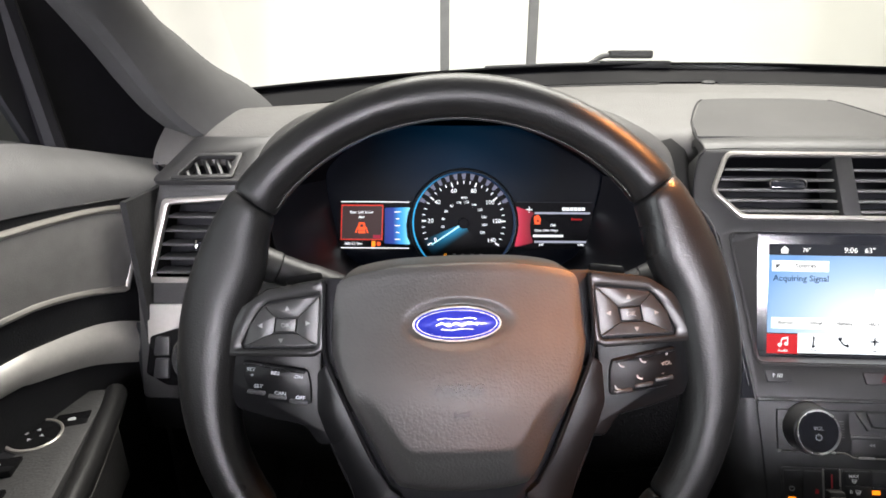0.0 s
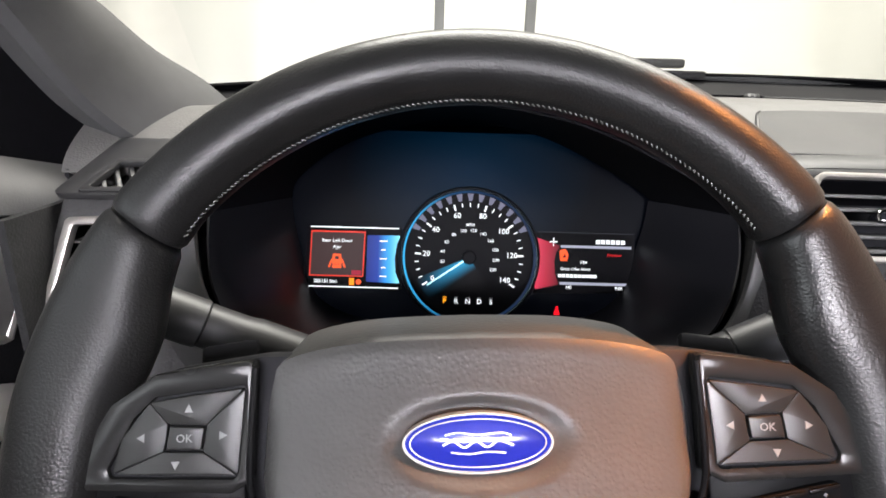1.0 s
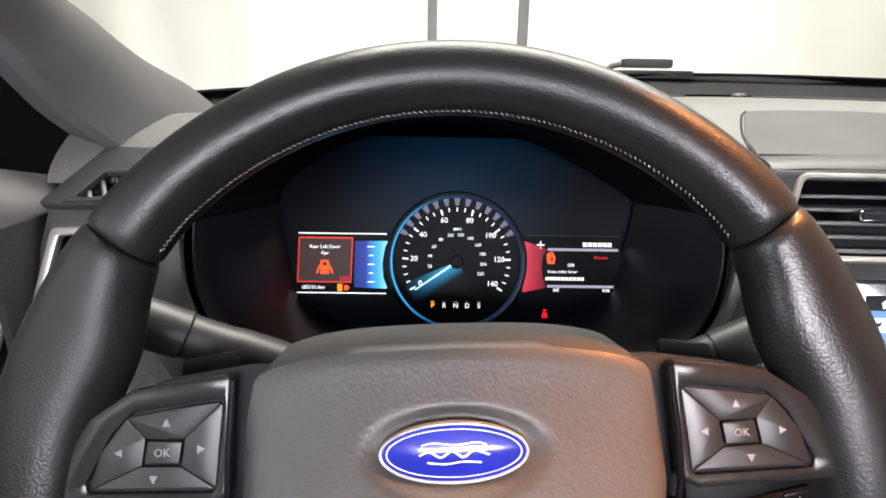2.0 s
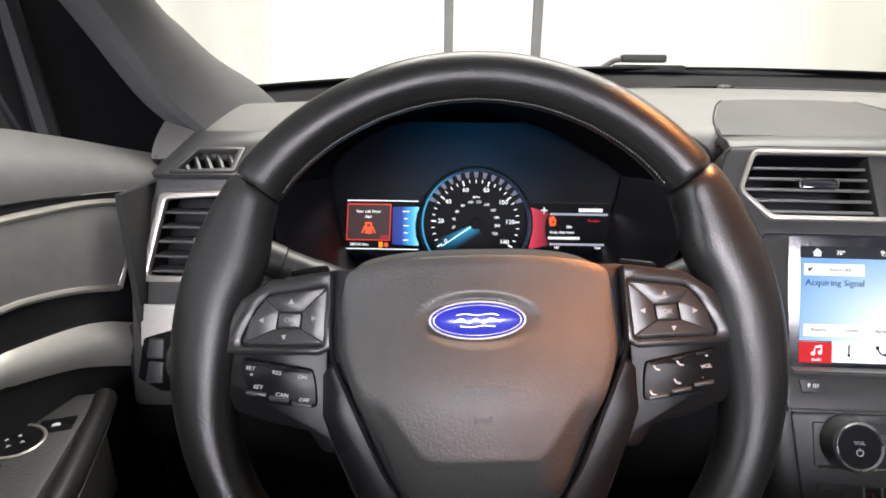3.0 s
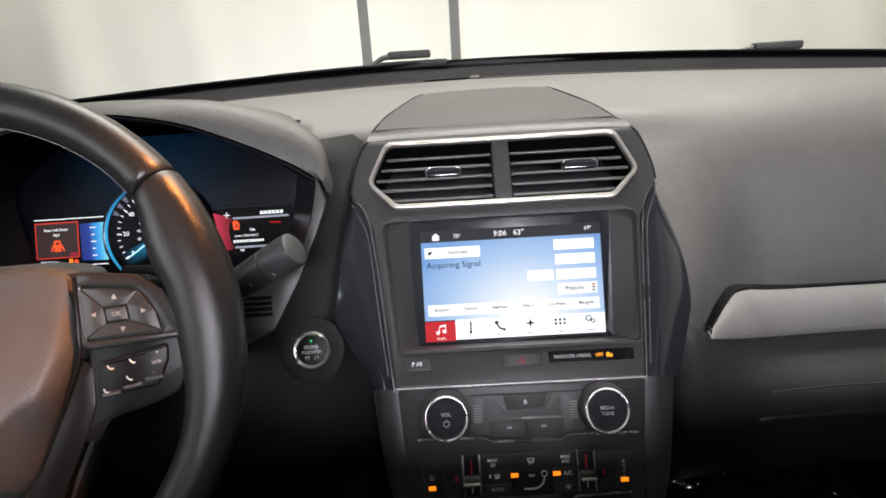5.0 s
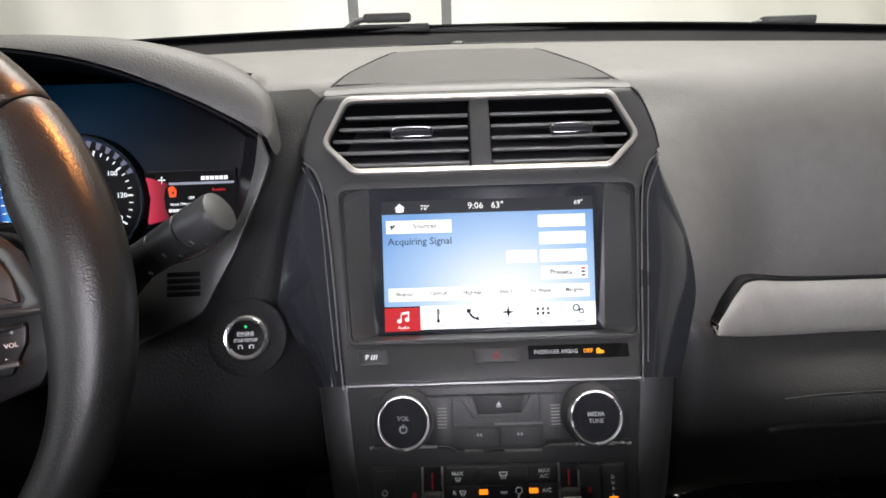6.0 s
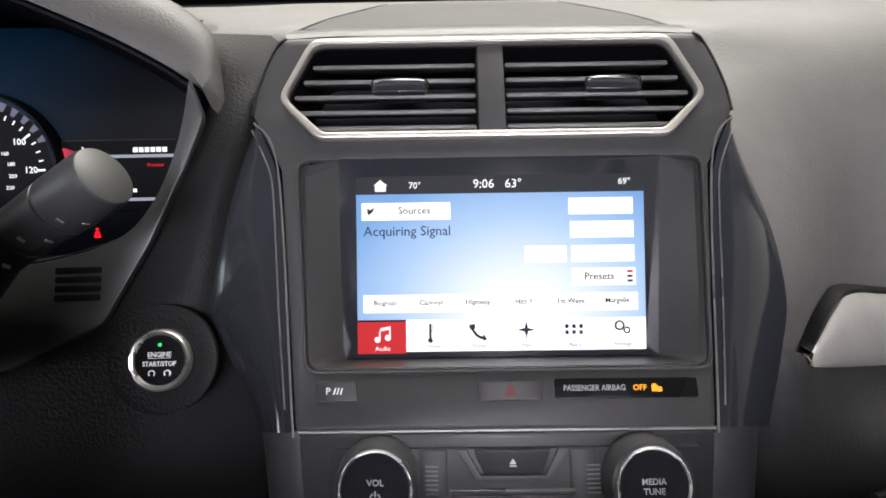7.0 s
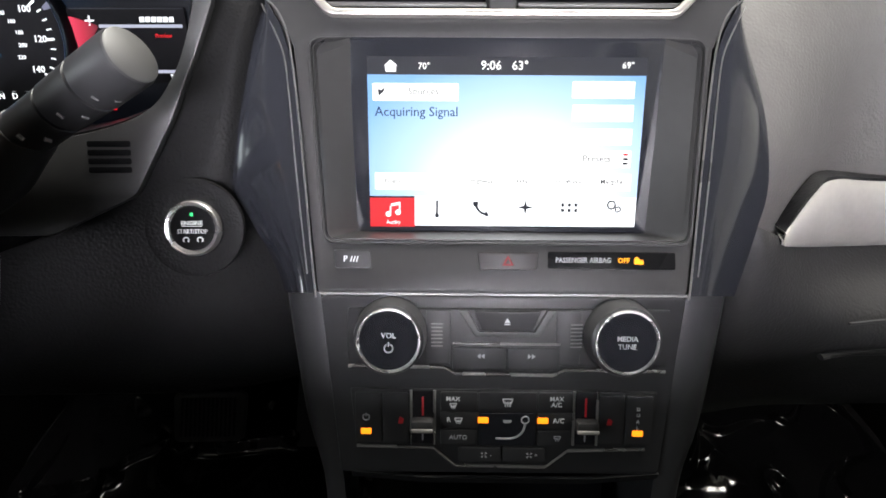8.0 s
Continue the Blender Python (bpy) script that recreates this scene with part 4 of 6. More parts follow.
# ---- steering column and stalks ----
def column():
    col = thing("steering_column", "black plastic steering column shroud behind the wheel", "steering column")
    rows = []
    for y, w, h, zc in ((0.345, 0.035, 0.030, 1.085), (0.36, 0.060, 0.040, 1.078), (0.42, 0.068, 0.044, 1.050), (0.50, 0.074, 0.050, 1.005)):
        rows.append([(XD + w * math.copysign(abs(math.cos(a)) ** 0.6, math.cos(a)), y, zc + h * math.copysign(abs(math.sin(a)) ** 0.6, math.sin(a))) for a in np.linspace(0, 2 * math.pi, 32, endpoint=False)])
    part("shroud", closed_up(mesh_grid(rows, closed=True)), M_KNEE, col)
    st = part("wiper_stalk", tube(spline([(0.075, 0.447, 1.045), (0.118, 0.440, 1.068), (0.140, 0.436, 1.088), (0.152, 0.434, 1.100)], 6), [0.014] * 19, 16), M_KEY, col, "black wiper stalk with a flat grey end")
    a, b = Vector((0.219, 0.424, 1.1385)), Vector((0.148, 0.4345, 1.0975))
    ax = (a - b).normalized()
    m = Matrix.Translation(b) @ ax.to_track_quat("Z", "Y").to_matrix().to_4x4()
    L = (a - b).length
    part("barrel", lathe([(0.0115, -0.004), (0.0128, 0.0), (0.0130, 0.030), (0.0118, 0.0305), (0.0118, 0.0315), (0.0134, 0.032), (0.0142, 0.055), (0.0130, 0.0555), (0.0130, 0.0565), (0.0144, 0.057), (0.0146, L - 0.002), (0.0140, L)], 40), M_KEY, st, m=m)
    part("end_cap", lathe([(0.0139, L - 0.001), (0.0137, L + 0.0012), (0.0128, L + 0.0018), (0, L + 0.0018)], 40), M_STALKEND, st, "grey end cap", m=m)
    for h, q in ((0.012, 40), (0.020, 75), (0.040, 50), (0.047, 80), (0.062, 60), (0.066, 95)):
        part("stalk_mark", block(-0.0016, 0.0128, -0.0005, 0.0016, 0.0148, 0.0005, 0), M_FAINT, st, m=m @ Matrix.Translation((0, 0, h)) @ Matrix.Rotation(radians(q + 60), 4, "Z"))
    a, b = Vector((-0.170, 0.405, 1.150)), Vector((-0.060, 0.438, 1.090))
    stl = part("turn_stalk", tube(spline([b + Vector((0.06, 0.01, -0.03)), b, b.lerp(a, 0.4), b.lerp(a, 0.62)], 6), [0.014] * 7 + [0.0135] * 6 + [0.0125] * 6, 16), M_TRIM, col, "black turn-signal stalk")
    ax = (a - b).normalized()
    L = (a - b).length
    m = Matrix.Translation(b) @ ax.to_track_quat("Z", "Y").to_matrix().to_4x4()
    part("barrel", lathe([(0.0118, L * 0.62), (0.0135, L * 0.63), (0.0142, L - 0.002), (0.0130, L), (0, L)], 32), M_TRIM, stl, m=m)
    for h in (0.055, 0.06):
        part("stalk_mark", block(-0.002, 0.0125, -0.0004, 0.002, 0.0139, 0.0004, 0), M_DIMPRINT, stl, m=m @ Matrix.Translation((0, 0, h)) @ Matrix.Rotation(radians(200), 4, "Z"))


column()


# ---- steering wheel ----
def steering_wheel():
    w = thing("steering_wheel", "black leather steering wheel with smoked satin spokes and switch pads", "steering wheel", pose(XD + 0.0015, 0.3183, 1.1110, 0, 0, 1.0) @ fr(0, 0, 0, 23, 2.0))

    def section(a):
        """Radius of the tube's middle, half width and half depth at the angle a in degrees."""
        b = a if a <= 90 else 180 - a
        g = math.exp(-((b - 6) / 20) ** 2)
        thumb = math.exp(-((b - 24) / 10) ** 2)
        hw = 0.0152 + 0.0062 * g + 0.0048 * thumb
        hd = 0.0165 + 0.0012 * g
        return 0.186 - hw, hw, hd

    def rim(a0, a1, pinch=True):
        rows = []
        n = max(8, int(abs(a1 - a0) / 2.2))
        for i in range(n + 1):
            a = a0 + (a1 - a0) * i / n
            rc, hw, hd = section(a)
            if pinch and i in (0, n):
                hw, hd = hw - 0.0016, hd - 0.0016
            ca, sa = math.cos(radians(a)), math.sin(radians(a))
            row = []
            for j in range(28):
                q = 2 * math.pi * j / 28
                cx, cz = math.cos(q), math.sin(q)
                cx, cz = math.copysign(abs(cx) ** 0.9, cx), math.copysign(abs(cz) ** 0.9, cz)
                r = rc + hw * cx
                row.append((r * ca, r * sa, hd * cz - 0.007))
            rows.append(row)
            if pinch and i in (0, n - 1) and n > 8:
                a = a0 + (a1 - a0) * (i + (0.35 if i == 0 else 0.65)) / n
                rc, hw, hd = section(a)
                ca, sa = math.cos(radians(a)), math.sin(radians(a))
                rows.append([((rc + hw * math.cos(2 * math.pi * j / 28)) * ca, (rc + hw * math.cos(2 * math.pi * j / 28)) * sa, hd * math.sin(2 * math.pi * j / 28) - 0.007) for j in range(28)])
        return closed_up(mesh_grid(rows, closed=True))
    part("rim_top", rim(37.4, 142.6), M_LEATHER, w, "black grained leather upper rim", angle=60)
    part("rim_grip", rim(37.0, -37.6), M_LEATHER, w, "black grained leather grip", angle=60)
    part("rim_grip", rim(143.0, 217.6), M_LEATHER, w, "black grained leather grip", angle=60)
    part("rim_bottom", rim(-38.0, -142.0), M_LEATHER, w, "black grained leather lower rim", angle=60)
    seam = bmesh.new()
    for k in range(118):
        a = 40 + 100 * k / 117
        rc, hw, hd = section(a)
        q = radians(168)
        p = [Vector(((rc + hw * 1.01 * math.cos(q)) * math.cos(radians(t)), (rc + hw * 1.01 * math.cos(q)) * math.sin(radians(t)), hd * 1.01 * math.sin(q) - 0.007 + dz)) for t, dz in ((a - 0.32, -0.0009), (a + 0.05, 0.0009), (a + 0.30, 0.0009), (a - 0.07, -0.0009))]
        d = Vector((-math.cos(radians(a)), -math.sin(radians(a)), 0.3)) * 0.0006
        seam.faces.new([seam.verts.new(v + d) for v in p])
    part("stitching", thick(seam, 0.0005), M_STITCH, w, "grey stitching on the inside of the rim")

    def both(pts):
        return pts, [(-x, y, *r) for x, y, *r in reversed(pts)]

    # airbag cover: a shallow dome over the hub outline
    half = [(0, 0.0560), (0.045, 0.0545), (0.0745, 0.0485), (0.0800, 0.038), (0.0828, 0.012), (0.0815, -0.004), (0.0700, -0.034), (0.0540, -0.069), (0.0450, -0.083), (0.036, -0.0880), (0, -0.0905)]
    curve = spline([(x, y, 0) for x, y in half], 5)
    outline = [(p.x, p.y) for p in curve] + [(-p.x, p.y) for p in reversed(curve[1:-1])]

    def dome(x, y, s):
        edge = 1 - s
        h = 0.0135 - 0.0085 * max(0, 1 - edge / 0.10) ** 2 * (1 - 0.85 * smooth(0.005, 0.04, y))
        h += 0.0220 * smooth(0.066, -0.036, y) * (1 - 0.35 * (x / 0.08) ** 2) - 0.0115
        h -= 0.25 * x * x
        yc = -0.058 + 0.032 * smooth(0.028, 0.062, abs(x))
        h -= 0.0022 * smooth(yc, yc - 0.006, y) + 0.013 * smooth(yc, yc - 0.036, y)
        e = math.hypot(x / 0.0375, (y - 0.018) / 0.0170)
        h -= 0.0035 * (1 - smooth(0.70, 1.02, e))
        return h
    rows = [[(x, y + 0.008 * smooth(0.02, 0.05, y), -0.044) for x, y in outline], [(x, y + 0.0045 * smooth(0.02, 0.05, y), -0.024) for x, y in outline], [(x, y + 0.0022 * smooth(0.02, 0.05, y), -0.010) for x, y in outline]]
    for s in (1.0, 0.992, 0.98, 0.96, 0.93, 0.90, *np.linspace(0.87, 0.03, 34)):
        rows.append([(x * s, 0.0 + y * s, dome(x * s, y * s, s)) for x, y in outline])
    bm = mesh_grid(rows, closed=True)
    closed_up(bm)
    cover = part("airbag_cover", bm, M_HUB, w, "grey-black grained airbag cover", angle=50)
    letters("AIRBAG", 0.0050, -0.001, -0.0210, dome(0, -0.021, 0.3) + 0.0004, M_EMBOSS, cover, "embossed lettering", stretch=1.25, depth=0.0004, weight=0.03)
    part("horn_symbol", plate([[(-0.005, -0.0015), (-0.005, 0.0025), (-0.003, 0.0025), (-0.003, 0.0012), (0.003, 0.0018), (0.005, 0.003), (0.005, -0.001), (-0.003, -0.0005), (-0.003, -0.0015)]], -0.0008, 0.0004, 0.0001), M_EMBOSS, cover, "embossed horn symbol", m=pose(0, -0.0365, dome(0, -0.0365, 0.5)))
    ov = lambda a, b, n=56: [(a * math.cos(2 * math.pi * i / n), b * math.sin(2 * math.pi * i / n)) for i in range(n)]
    em = part("emblem", plate([ov(0.0275, 0.0105)], 0.008, 0.0122, 0.0010), M_BLUE, cover, "blue oval emblem with a chrome edge", m=pose(-0.001, 0.018, 0))
    part("emblem_edge", plate([ov(0.0282, 0.0112), ov(0.0272, 0.0102)], 0.008, 0.0128, 0.0004), M_RING, em)
    part("emblem_line", plate([ov(0.0256, 0.0089), ov(0.0251, 0.0085)], 0.0121, 0.0126, 0.0001), M_RING, em)
    # a plain flourish in place of the maker's script
    fl = [tube(spline([(-0.0145, 0.0040, 0), (-0.009, 0.0052, 0), (0.0, 0.0040, 0), (0.010, 0.0050, 0), (0.0145, 0.0035, 0)], 6), 0.0004, 6),
          tube(spline([(-0.0155, -0.0010, 0), (-0.011, 0.0010, 0), (-0.006, -0.0022, 0), (-0.001, 0.0010, 0), (0.004, -0.0022, 0), (0.009, 0.0010, 0), (0.0155, -0.0015, 0)], 6), 0.0006, 6),
          tube(spline([(-0.012, -0.0045, 0), (-0.004, -0.0055, 0), (0.004, -0.0045, 0), (0.012, -0.0052, 0)], 6), 0.0005, 6)]
    part("emblem_flourish", merged(*fl), M_RING, em, "silver flourish on the emblem", m=pose(0, 0, 0.0122) @ Matrix.Diagonal((0.85, 0.72, 0.6, 1)))

    # spokes
    back = [(0.150, 0.034), (0.120, 0.0450), (0.086, 0.050), (-0.086, 0.050), (-0.120, 0.0450), (-0.150, 0.034), (-0.158, 0.004), (-0.140, -0.028, 0.01), (-0.098, -0.036, 0.01), (-0.068, -0.104), (-0.062, -0.165), (0.062, -0.165), (0.068, -0.104), (0.098, -0.036, 0.01), (0.140, -0.028, 0.01), (0.158, 0.004)]
    part("spoke_body", plate([rpoly(back, 0.008)], -0.022, -0.004, 0.003), M_BLACK, w, "dark plastic spoke body")
    legs = ([(0.0855, -0.004), (0.0735, -0.034), (0.0572, -0.070), (0.0480, -0.086), (0.0400, -0.0925), (0.0420, -0.150), (0.0610, -0.150), (0.0650, -0.110), (0.0745, -0.080), (0.0885, -0.050), (0.0935, -0.036), (0.093, -0.012)])
    for sgn in (1, -1):
        o = [(x * sgn, y) for x, y in legs][::sgn]
        part("spoke_leg", plate([rpoly(o, 0.003)], -0.006, 0.002, 0.0014), M_LEG, w, "black lower spoke")
        line = [(0.0860 * sgn, 0.046, 0.0045), (0.0872 * sgn, 0.012, 0.005), (0.0855 * sgn, -0.006, 0.0035), (0.074 * sgn, -0.034, 0.002), (0.058 * sgn, -0.070, 0.001), (0.049 * sgn, -0.086, 0.0)]
        part("spoke_edge", tube(spline(line, 6), 0.0014, 8), M_LEG, w, "thin dark edge beside the airbag cover")
        sf = [(0.0885, 0.0470), (0.120, 0.0440), (0.142, 0.0330), (0.1570, 0.0060), (0.1540, -0.0140), (0.1450, -0.0330, 0.012), (0.1240, -0.0400, 0.014), (0.1020, -0.0450, 0.014), (0.0930, -0.0580, 0.010), (0.0800, -0.0580), (0.0900, -0.0100)]
        part("spoke_face", plate([rpoly([(x * sgn, y) for x, y, *r in sf][::sgn], 0.006)], -0.006, 0.0012, 0.0016), M_LEG, w, "dark satin spoke face")
        hp = [(0.0866, 0.0490), (0.105, 0.0468), (0.124, 0.0440), (0.1405, 0.033), (0.1565, 0.0060), (0.1545, 0.0015), (0.094, -0.0010), (0.0874, 0.003)]
        o = [(x * sgn, y) for x, y in hp][::sgn]
        hole = [(0.0895, 0.0395), (0.1235, 0.0352), (0.1315, 0.027), (0.1405, 0.0090), (0.1395, 0.0060), (0.0925, 0.0048)]
        h = [(x * sgn, y) for x, y in hole][::sgn]
        pad = part("switch_pad", plate([rpoly(o, 0.003), rpoly(h, 0.002)], -0.006, 0.0050, 0.0016), M_SATIN, w, "smoked satin metal switch surround")
        part("pad_shadow", plate([rpoly(h, 0.002)], 0.0022, 0.0032, 0.0002), M_BLACK, pad)
        # four keys round an OK key
        c0, c1, c2, c3 = (0.1035, 0.0250), (0.1182, 0.0254), (0.1197, 0.0152), (0.1047, 0.0148)
        t0, t1, t2, t3 = (0.0892, 0.0386), (0.1255, 0.0335), (0.1385, 0.0072), (0.0915, 0.0060)
        key = lambda q, nm: part("key", plate([rpoly([(x * sgn, y) for x, y in q][::sgn], 0.0009)], 0.0026, 0.0054, 0.0005), M_KEYSATIN, pad, nm)
        key([c0, c1, t1, (0.1085, 0.0362), t0], "")
        key([c1, c2, t2, (0.1355, 0.0200), t1], "")
        key([c2, c3, t3, t2], "")
        key([c3, c0, t0, t3], "")
        part("ok_key", plate([rpoly([(x * sgn, y) for x, y in ((0.1044, 0.0242), (0.1175, 0.0246), (0.1187, 0.0160), (0.1055, 0.0156))][::sgn], 0.0012)], 0.0026, 0.0058, 0.0006), M_KEYSATIN, pad)
        letters("OK", 0.0030, 0.1117 * sgn, 0.0201, 0.0059, M_FAINT, pad)
        for x, y, q in ((0.1105, 0.0310, 0), (0.1280, 0.0205, -90 * sgn), (0.1150, 0.0105, 180), (0.0975, 0.0210, 90 * sgn)):
            part("arrow", plate([[(-0.0016, -0.0012), (0.0016, -0.0012), (0, 0.0018)]], 0.0052, 0.0057, 0), M_FAINT, pad, m=pose(x * sgn, y, 0, 0, 0, q))
        # lower switch block
        lo = [(0.0985, -0.0090), (0.1405, -0.0010), (0.1400, -0.012), (0.1330, -0.0270), (0.0960, -0.0320), (0.0965, -0.018)]
        blk = part("switch_block", plate([rpoly([(x * sgn, y) for x, y in lo][::sgn], 0.003)], -0.004, 0.0035, 0.001), M_LEG, w, "black cruise switch block" if sgn < 0 else "black phone and volume switch block")
        for k in range(3):
            x0, x1 = 0.1005 + 0.0135 * k, 0.1128 + 0.0135 * k
            y = -0.0085 + 0.0026 * k
            part("rocker", block(-0.0062, -0.0011, 0, 0.0062, 0.0011, 0.0022, 0.0006), M_LEG, blk, m=pose((x0 + x1) / 2 * sgn, y - 0.0008, 0.0022, 0, 0, 10.5 * sgn))
            part("rocker", block(-0.0058, -0.0012, 0, 0.0058, 0.0012, 0.0026, 0.0006), M_KEY, blk, m=pose(((x0 + x1) / 2 - 0.002) * sgn, y - 0.0208 + 0.001 * k, 0.0022, 0, 0, 8.5 * sgn))
        z = 0.0036
        if sgn < 0:
            for wd, x, y in (("SET", -0.135, -0.0075), ("+", -0.1345, -0.0112), ("RES", -0.1195, -0.0105), ("ON", -0.1045, -0.0135), ("SET", -0.1305, -0.0185), ("CAN", -0.1165, -0.0235), ("OFF", -0.1035, -0.0268)):
                letters(wd, 0.0022, x, y, z, M_DIMPRINT, blk, stretch=1.15, turn=-8)
        else:
            for wd, x, y in (("VOL", 0.1335, -0.0125), ("+", 0.1340, -0.0065), ("-", 0.1310, -0.0185)):
                letters(wd, 0.0022, x, y, z, M_DIMPRINT, blk, stretch=1.1, turn=8)
            for x, y in ((0.1045, -0.0125), (0.1185, -0.0100), (0.1015, -0.0270), (0.1160, -0.0205)):
                part("phone_symbol", tube(spline([(-0.0018, 0.0012, 0), (-0.001, -0.0005, 0), (0.0006, -0.0014, 0), (0.0018, -0.0012, 0)], 5), 0.0005, 6), M_DIMPRINT, blk, m=pose(x, y, z))
        part("shift_paddle", block(-0.013, -0.010, -0.004, 0.013, 0.008, 0.002, 0.003), M_LEG, w, "black shift paddle behind the spoke", m=pose(0.108 * sgn, 0.046, -0.030, -20, 0, -8 * sgn))
    part("lower_infill", plate([rpoly([(0.040, -0.098), (0.0415, -0.150), (-0.0415, -0.150), (-0.040, -0.098), (0, -0.101)], 0.003)], -0.010, -0.003, 0.001), M_LEG, w, "dark panel in the lower spoke")
    part("lower_line", tube(spline([(-0.040, -0.112, -0.002), (0, -0.115, -0.002), (0.040, -0.112, -0.002)], 6), 0.001, 6), M_SATIN, w)


steering_wheel()


# ---- centre stack ----
TURN = Matrix.Translation((XC, 0.45, 0)) @ Matrix.Rotation(radians(-1.7), 4, "Z") @ Matrix.Translation((-XC, -0.45, 0))    # the stack faces the driver a little
A_FACE = TURN @ fr(XC, 0.4366, 1.0204, 34.8)
B_FACE = TURN @ fr(XC, 0.390, 0.922, 24.2)
S_FACE = TURN @ fr(XC - 0.0022, 0.472, 1.0262, 19.2)


def mirrored(pts):
    """The right half of an outline, from the bottom up, and its mirror image."""
    return [tuple(p) for p in pts] + [(-p[0], *p[1:]) for p in reversed(pts)]


SHIFT = -0.0048     # housing and vents sit a little nearer the driver than the screen


def moved(pts):
    return [(p[0] + SHIFT, *p[1:]) for p in pts]


def centre_stack():
    st = thing("centre_stack", "dark satin centre stack housing with glossy black side trims", "centre console", A_FACE)
    vent_i = moved(rpoly(mirrored([(0.1045, 0.1497), (0.1292, 0.1742), (0.1123, 0.2127)]), 0.010))
    rec = [(x - 0.002, y) for x, y in rpoly(mirrored([(0.1085, 0.0085), (0.1208, 0.1315)]), 0.007)]
    face_o = moved(rpoly(mirrored([(0.1108, -0.0235), (0.1290, 0.1280), (0.1490, 0.1640), (0.1478, 0.1800, 0.03), (0.1440, 0.1975, 0.03), (0.1390, 0.2125, 0.03), (0.1335, 0.2205, 0.008), (0.08, 0.2222, 0.05)]), 0.004))
    part("housing", plate([face_o, rec, vent_i], -0.014, 0.0, 0.0025), M_TRIM, st, "dark smooth housing")
    # rounded top of the arch, going back to the speaker cap
    rows = []
    arch = [(0.1290, 0.1280), (0.1490, 0.1640), (0.1478, 0.1800), (0.1440, 0.1975), (0.1390, 0.2125), (0.1335, 0.2205)]
    for x, v in moved(arch + [(0.08, 0.2222), (-0.08, 0.2222)] + [(-x, v) for x, v in reversed(arch)]):
        rows.append([(x, v, -0.0015), (x * 1.005, v + 0.001, -0.006), (x * 1.005, v + 0.001, -0.07)])
    part("arch_side", thick(mesh_grid(rows), 0.002), M_TRIM, st)
    # the top of the housing, rounding back to the speaker cap
    into = A_FACE.inverted()
    rows = []
    for t in np.linspace(-1, 1, 25):
        a = A_FACE @ Vector((0.1335 * t + SHIFT, 0.2222 - 0.0017 * smooth(0.75, 1.0, abs(t)), -0.001))
        b = TURN @ Vector((XC - 0.007 + 0.1285 * t, 0.597, 1.2098 - 0.0030 * t * t))
        m1, m2 = a.lerp(b, 0.12) + Vector((0, 0, 0.0022)), a.lerp(b, 0.5) + Vector((0, 0, 0.0032))
        rows.append([into @ p for p in (a, m1, m2, b, b + Vector((0, 0.004, -0.010)))])
    edge = lambda k: [[p + Vector((0.0012 * k, 0, -0.012)) for p in rows[0 if k < 0 else -1]]]
    part("arch_top", thick(mesh_grid(edge(-1) + rows + edge(1)), 0.0015), M_TRIM, st)
    # screen recess
    inner = rpoly(mirrored([(0.0935, -0.0100), (0.0955, 0.1100)]), 0.003)
    to = A_FACE.inverted() @ S_FACE
    rows = [[(p[0], p[1], -0.0012) for p in rec], [(p[0] * 0.985, 0.068 + (p[1] - 0.068) * 0.985, -0.0045) for p in rec], [tuple(to @ Vector((q[0], q[1], -0.001))) for q in inner]]
    part("screen_recess", thick(mesh_grid(rows, closed=True), 0.001), M_TRIM, st, "dark sloping recess round the screen")
    part("recess_edge", tube([(p[0], p[1], 0.0002) for p in [(x - 0.002, y) for x, y in rpoly(mirrored([(0.1096, 0.0070), (0.1220, 0.1328)]), 0.008)]], 0.0009, 6, closed=True), M_TRIM, st)
    # glossy side trims
    for sgn in (1, -1):
        # the passenger's flank stands out further below, the driver's further up
        wide, waist = (0.011, 0.0) if sgn > 0 else (0.0, 0.009)
        curve = [(p.x, p.y) for p in spline([(0.1480, 0.1600, 0), (0.1580 + waist * 0.7, 0.125, 0), (0.1640 + wide * 0.2 + waist, 0.085, 0), (0.1610 + wide * 0.5 + waist * 0.8, 0.045, 0), (0.1500 + wide * 0.8 + waist * 0.4, 0.018, 0), (0.1395 + wide, -0.0060, 0), (0.1330 + wide, -0.0235, 0)], 5)]
        # a convex shell between the housing's edge and the outer curve
        inner_edge = [Vector((x, y, 0)) for x, y in ((0.1112, -0.0235), (0.1135, -0.005), (0.1165, 0.020), (0.1205, 0.052), (0.1245, 0.085), (0.1285, 0.117), (0.1365, 0.140), (0.1470, 0.1590))]
        inner_edge = [a.lerp(b, k / 5) for a, b in zip(inner_edge, inner_edge[1:]) for k in range(5)] + [inner_edge[-1]]
        outer_edge = [Vector((x, y, 0)) for x, y in reversed(curve)]
        outer_edge = [outer_edge[min(int(f), len(outer_edge) - 2)].lerp(outer_edge[min(int(f), len(outer_edge) - 2) + 1], f - min(int(f), len(outer_edge) - 2)) for f in np.linspace(0, len(outer_edge) - 1, len(inner_edge))]
        rows = []
        for a, b in zip(inner_edge, outer_edge):
            row = [(a.x, a.y, -0.006), (a.x, a.y, 0.0)]
            for u in np.linspace(0.06, 1, 9):
                q = a.lerp(b, u)
                row.append((q.x, q.y, 0.0012 * math.sin(math.pi * u) - 0.011 * u ** 2.2))
            rows.append([(x * sgn + SHIFT, y, z) for x, y, z in row])
        tr = part("side_trim", thick(mesh_grid(rows), 0.0015), M_GLOSS, st, "glossy black side trim", angle=50)
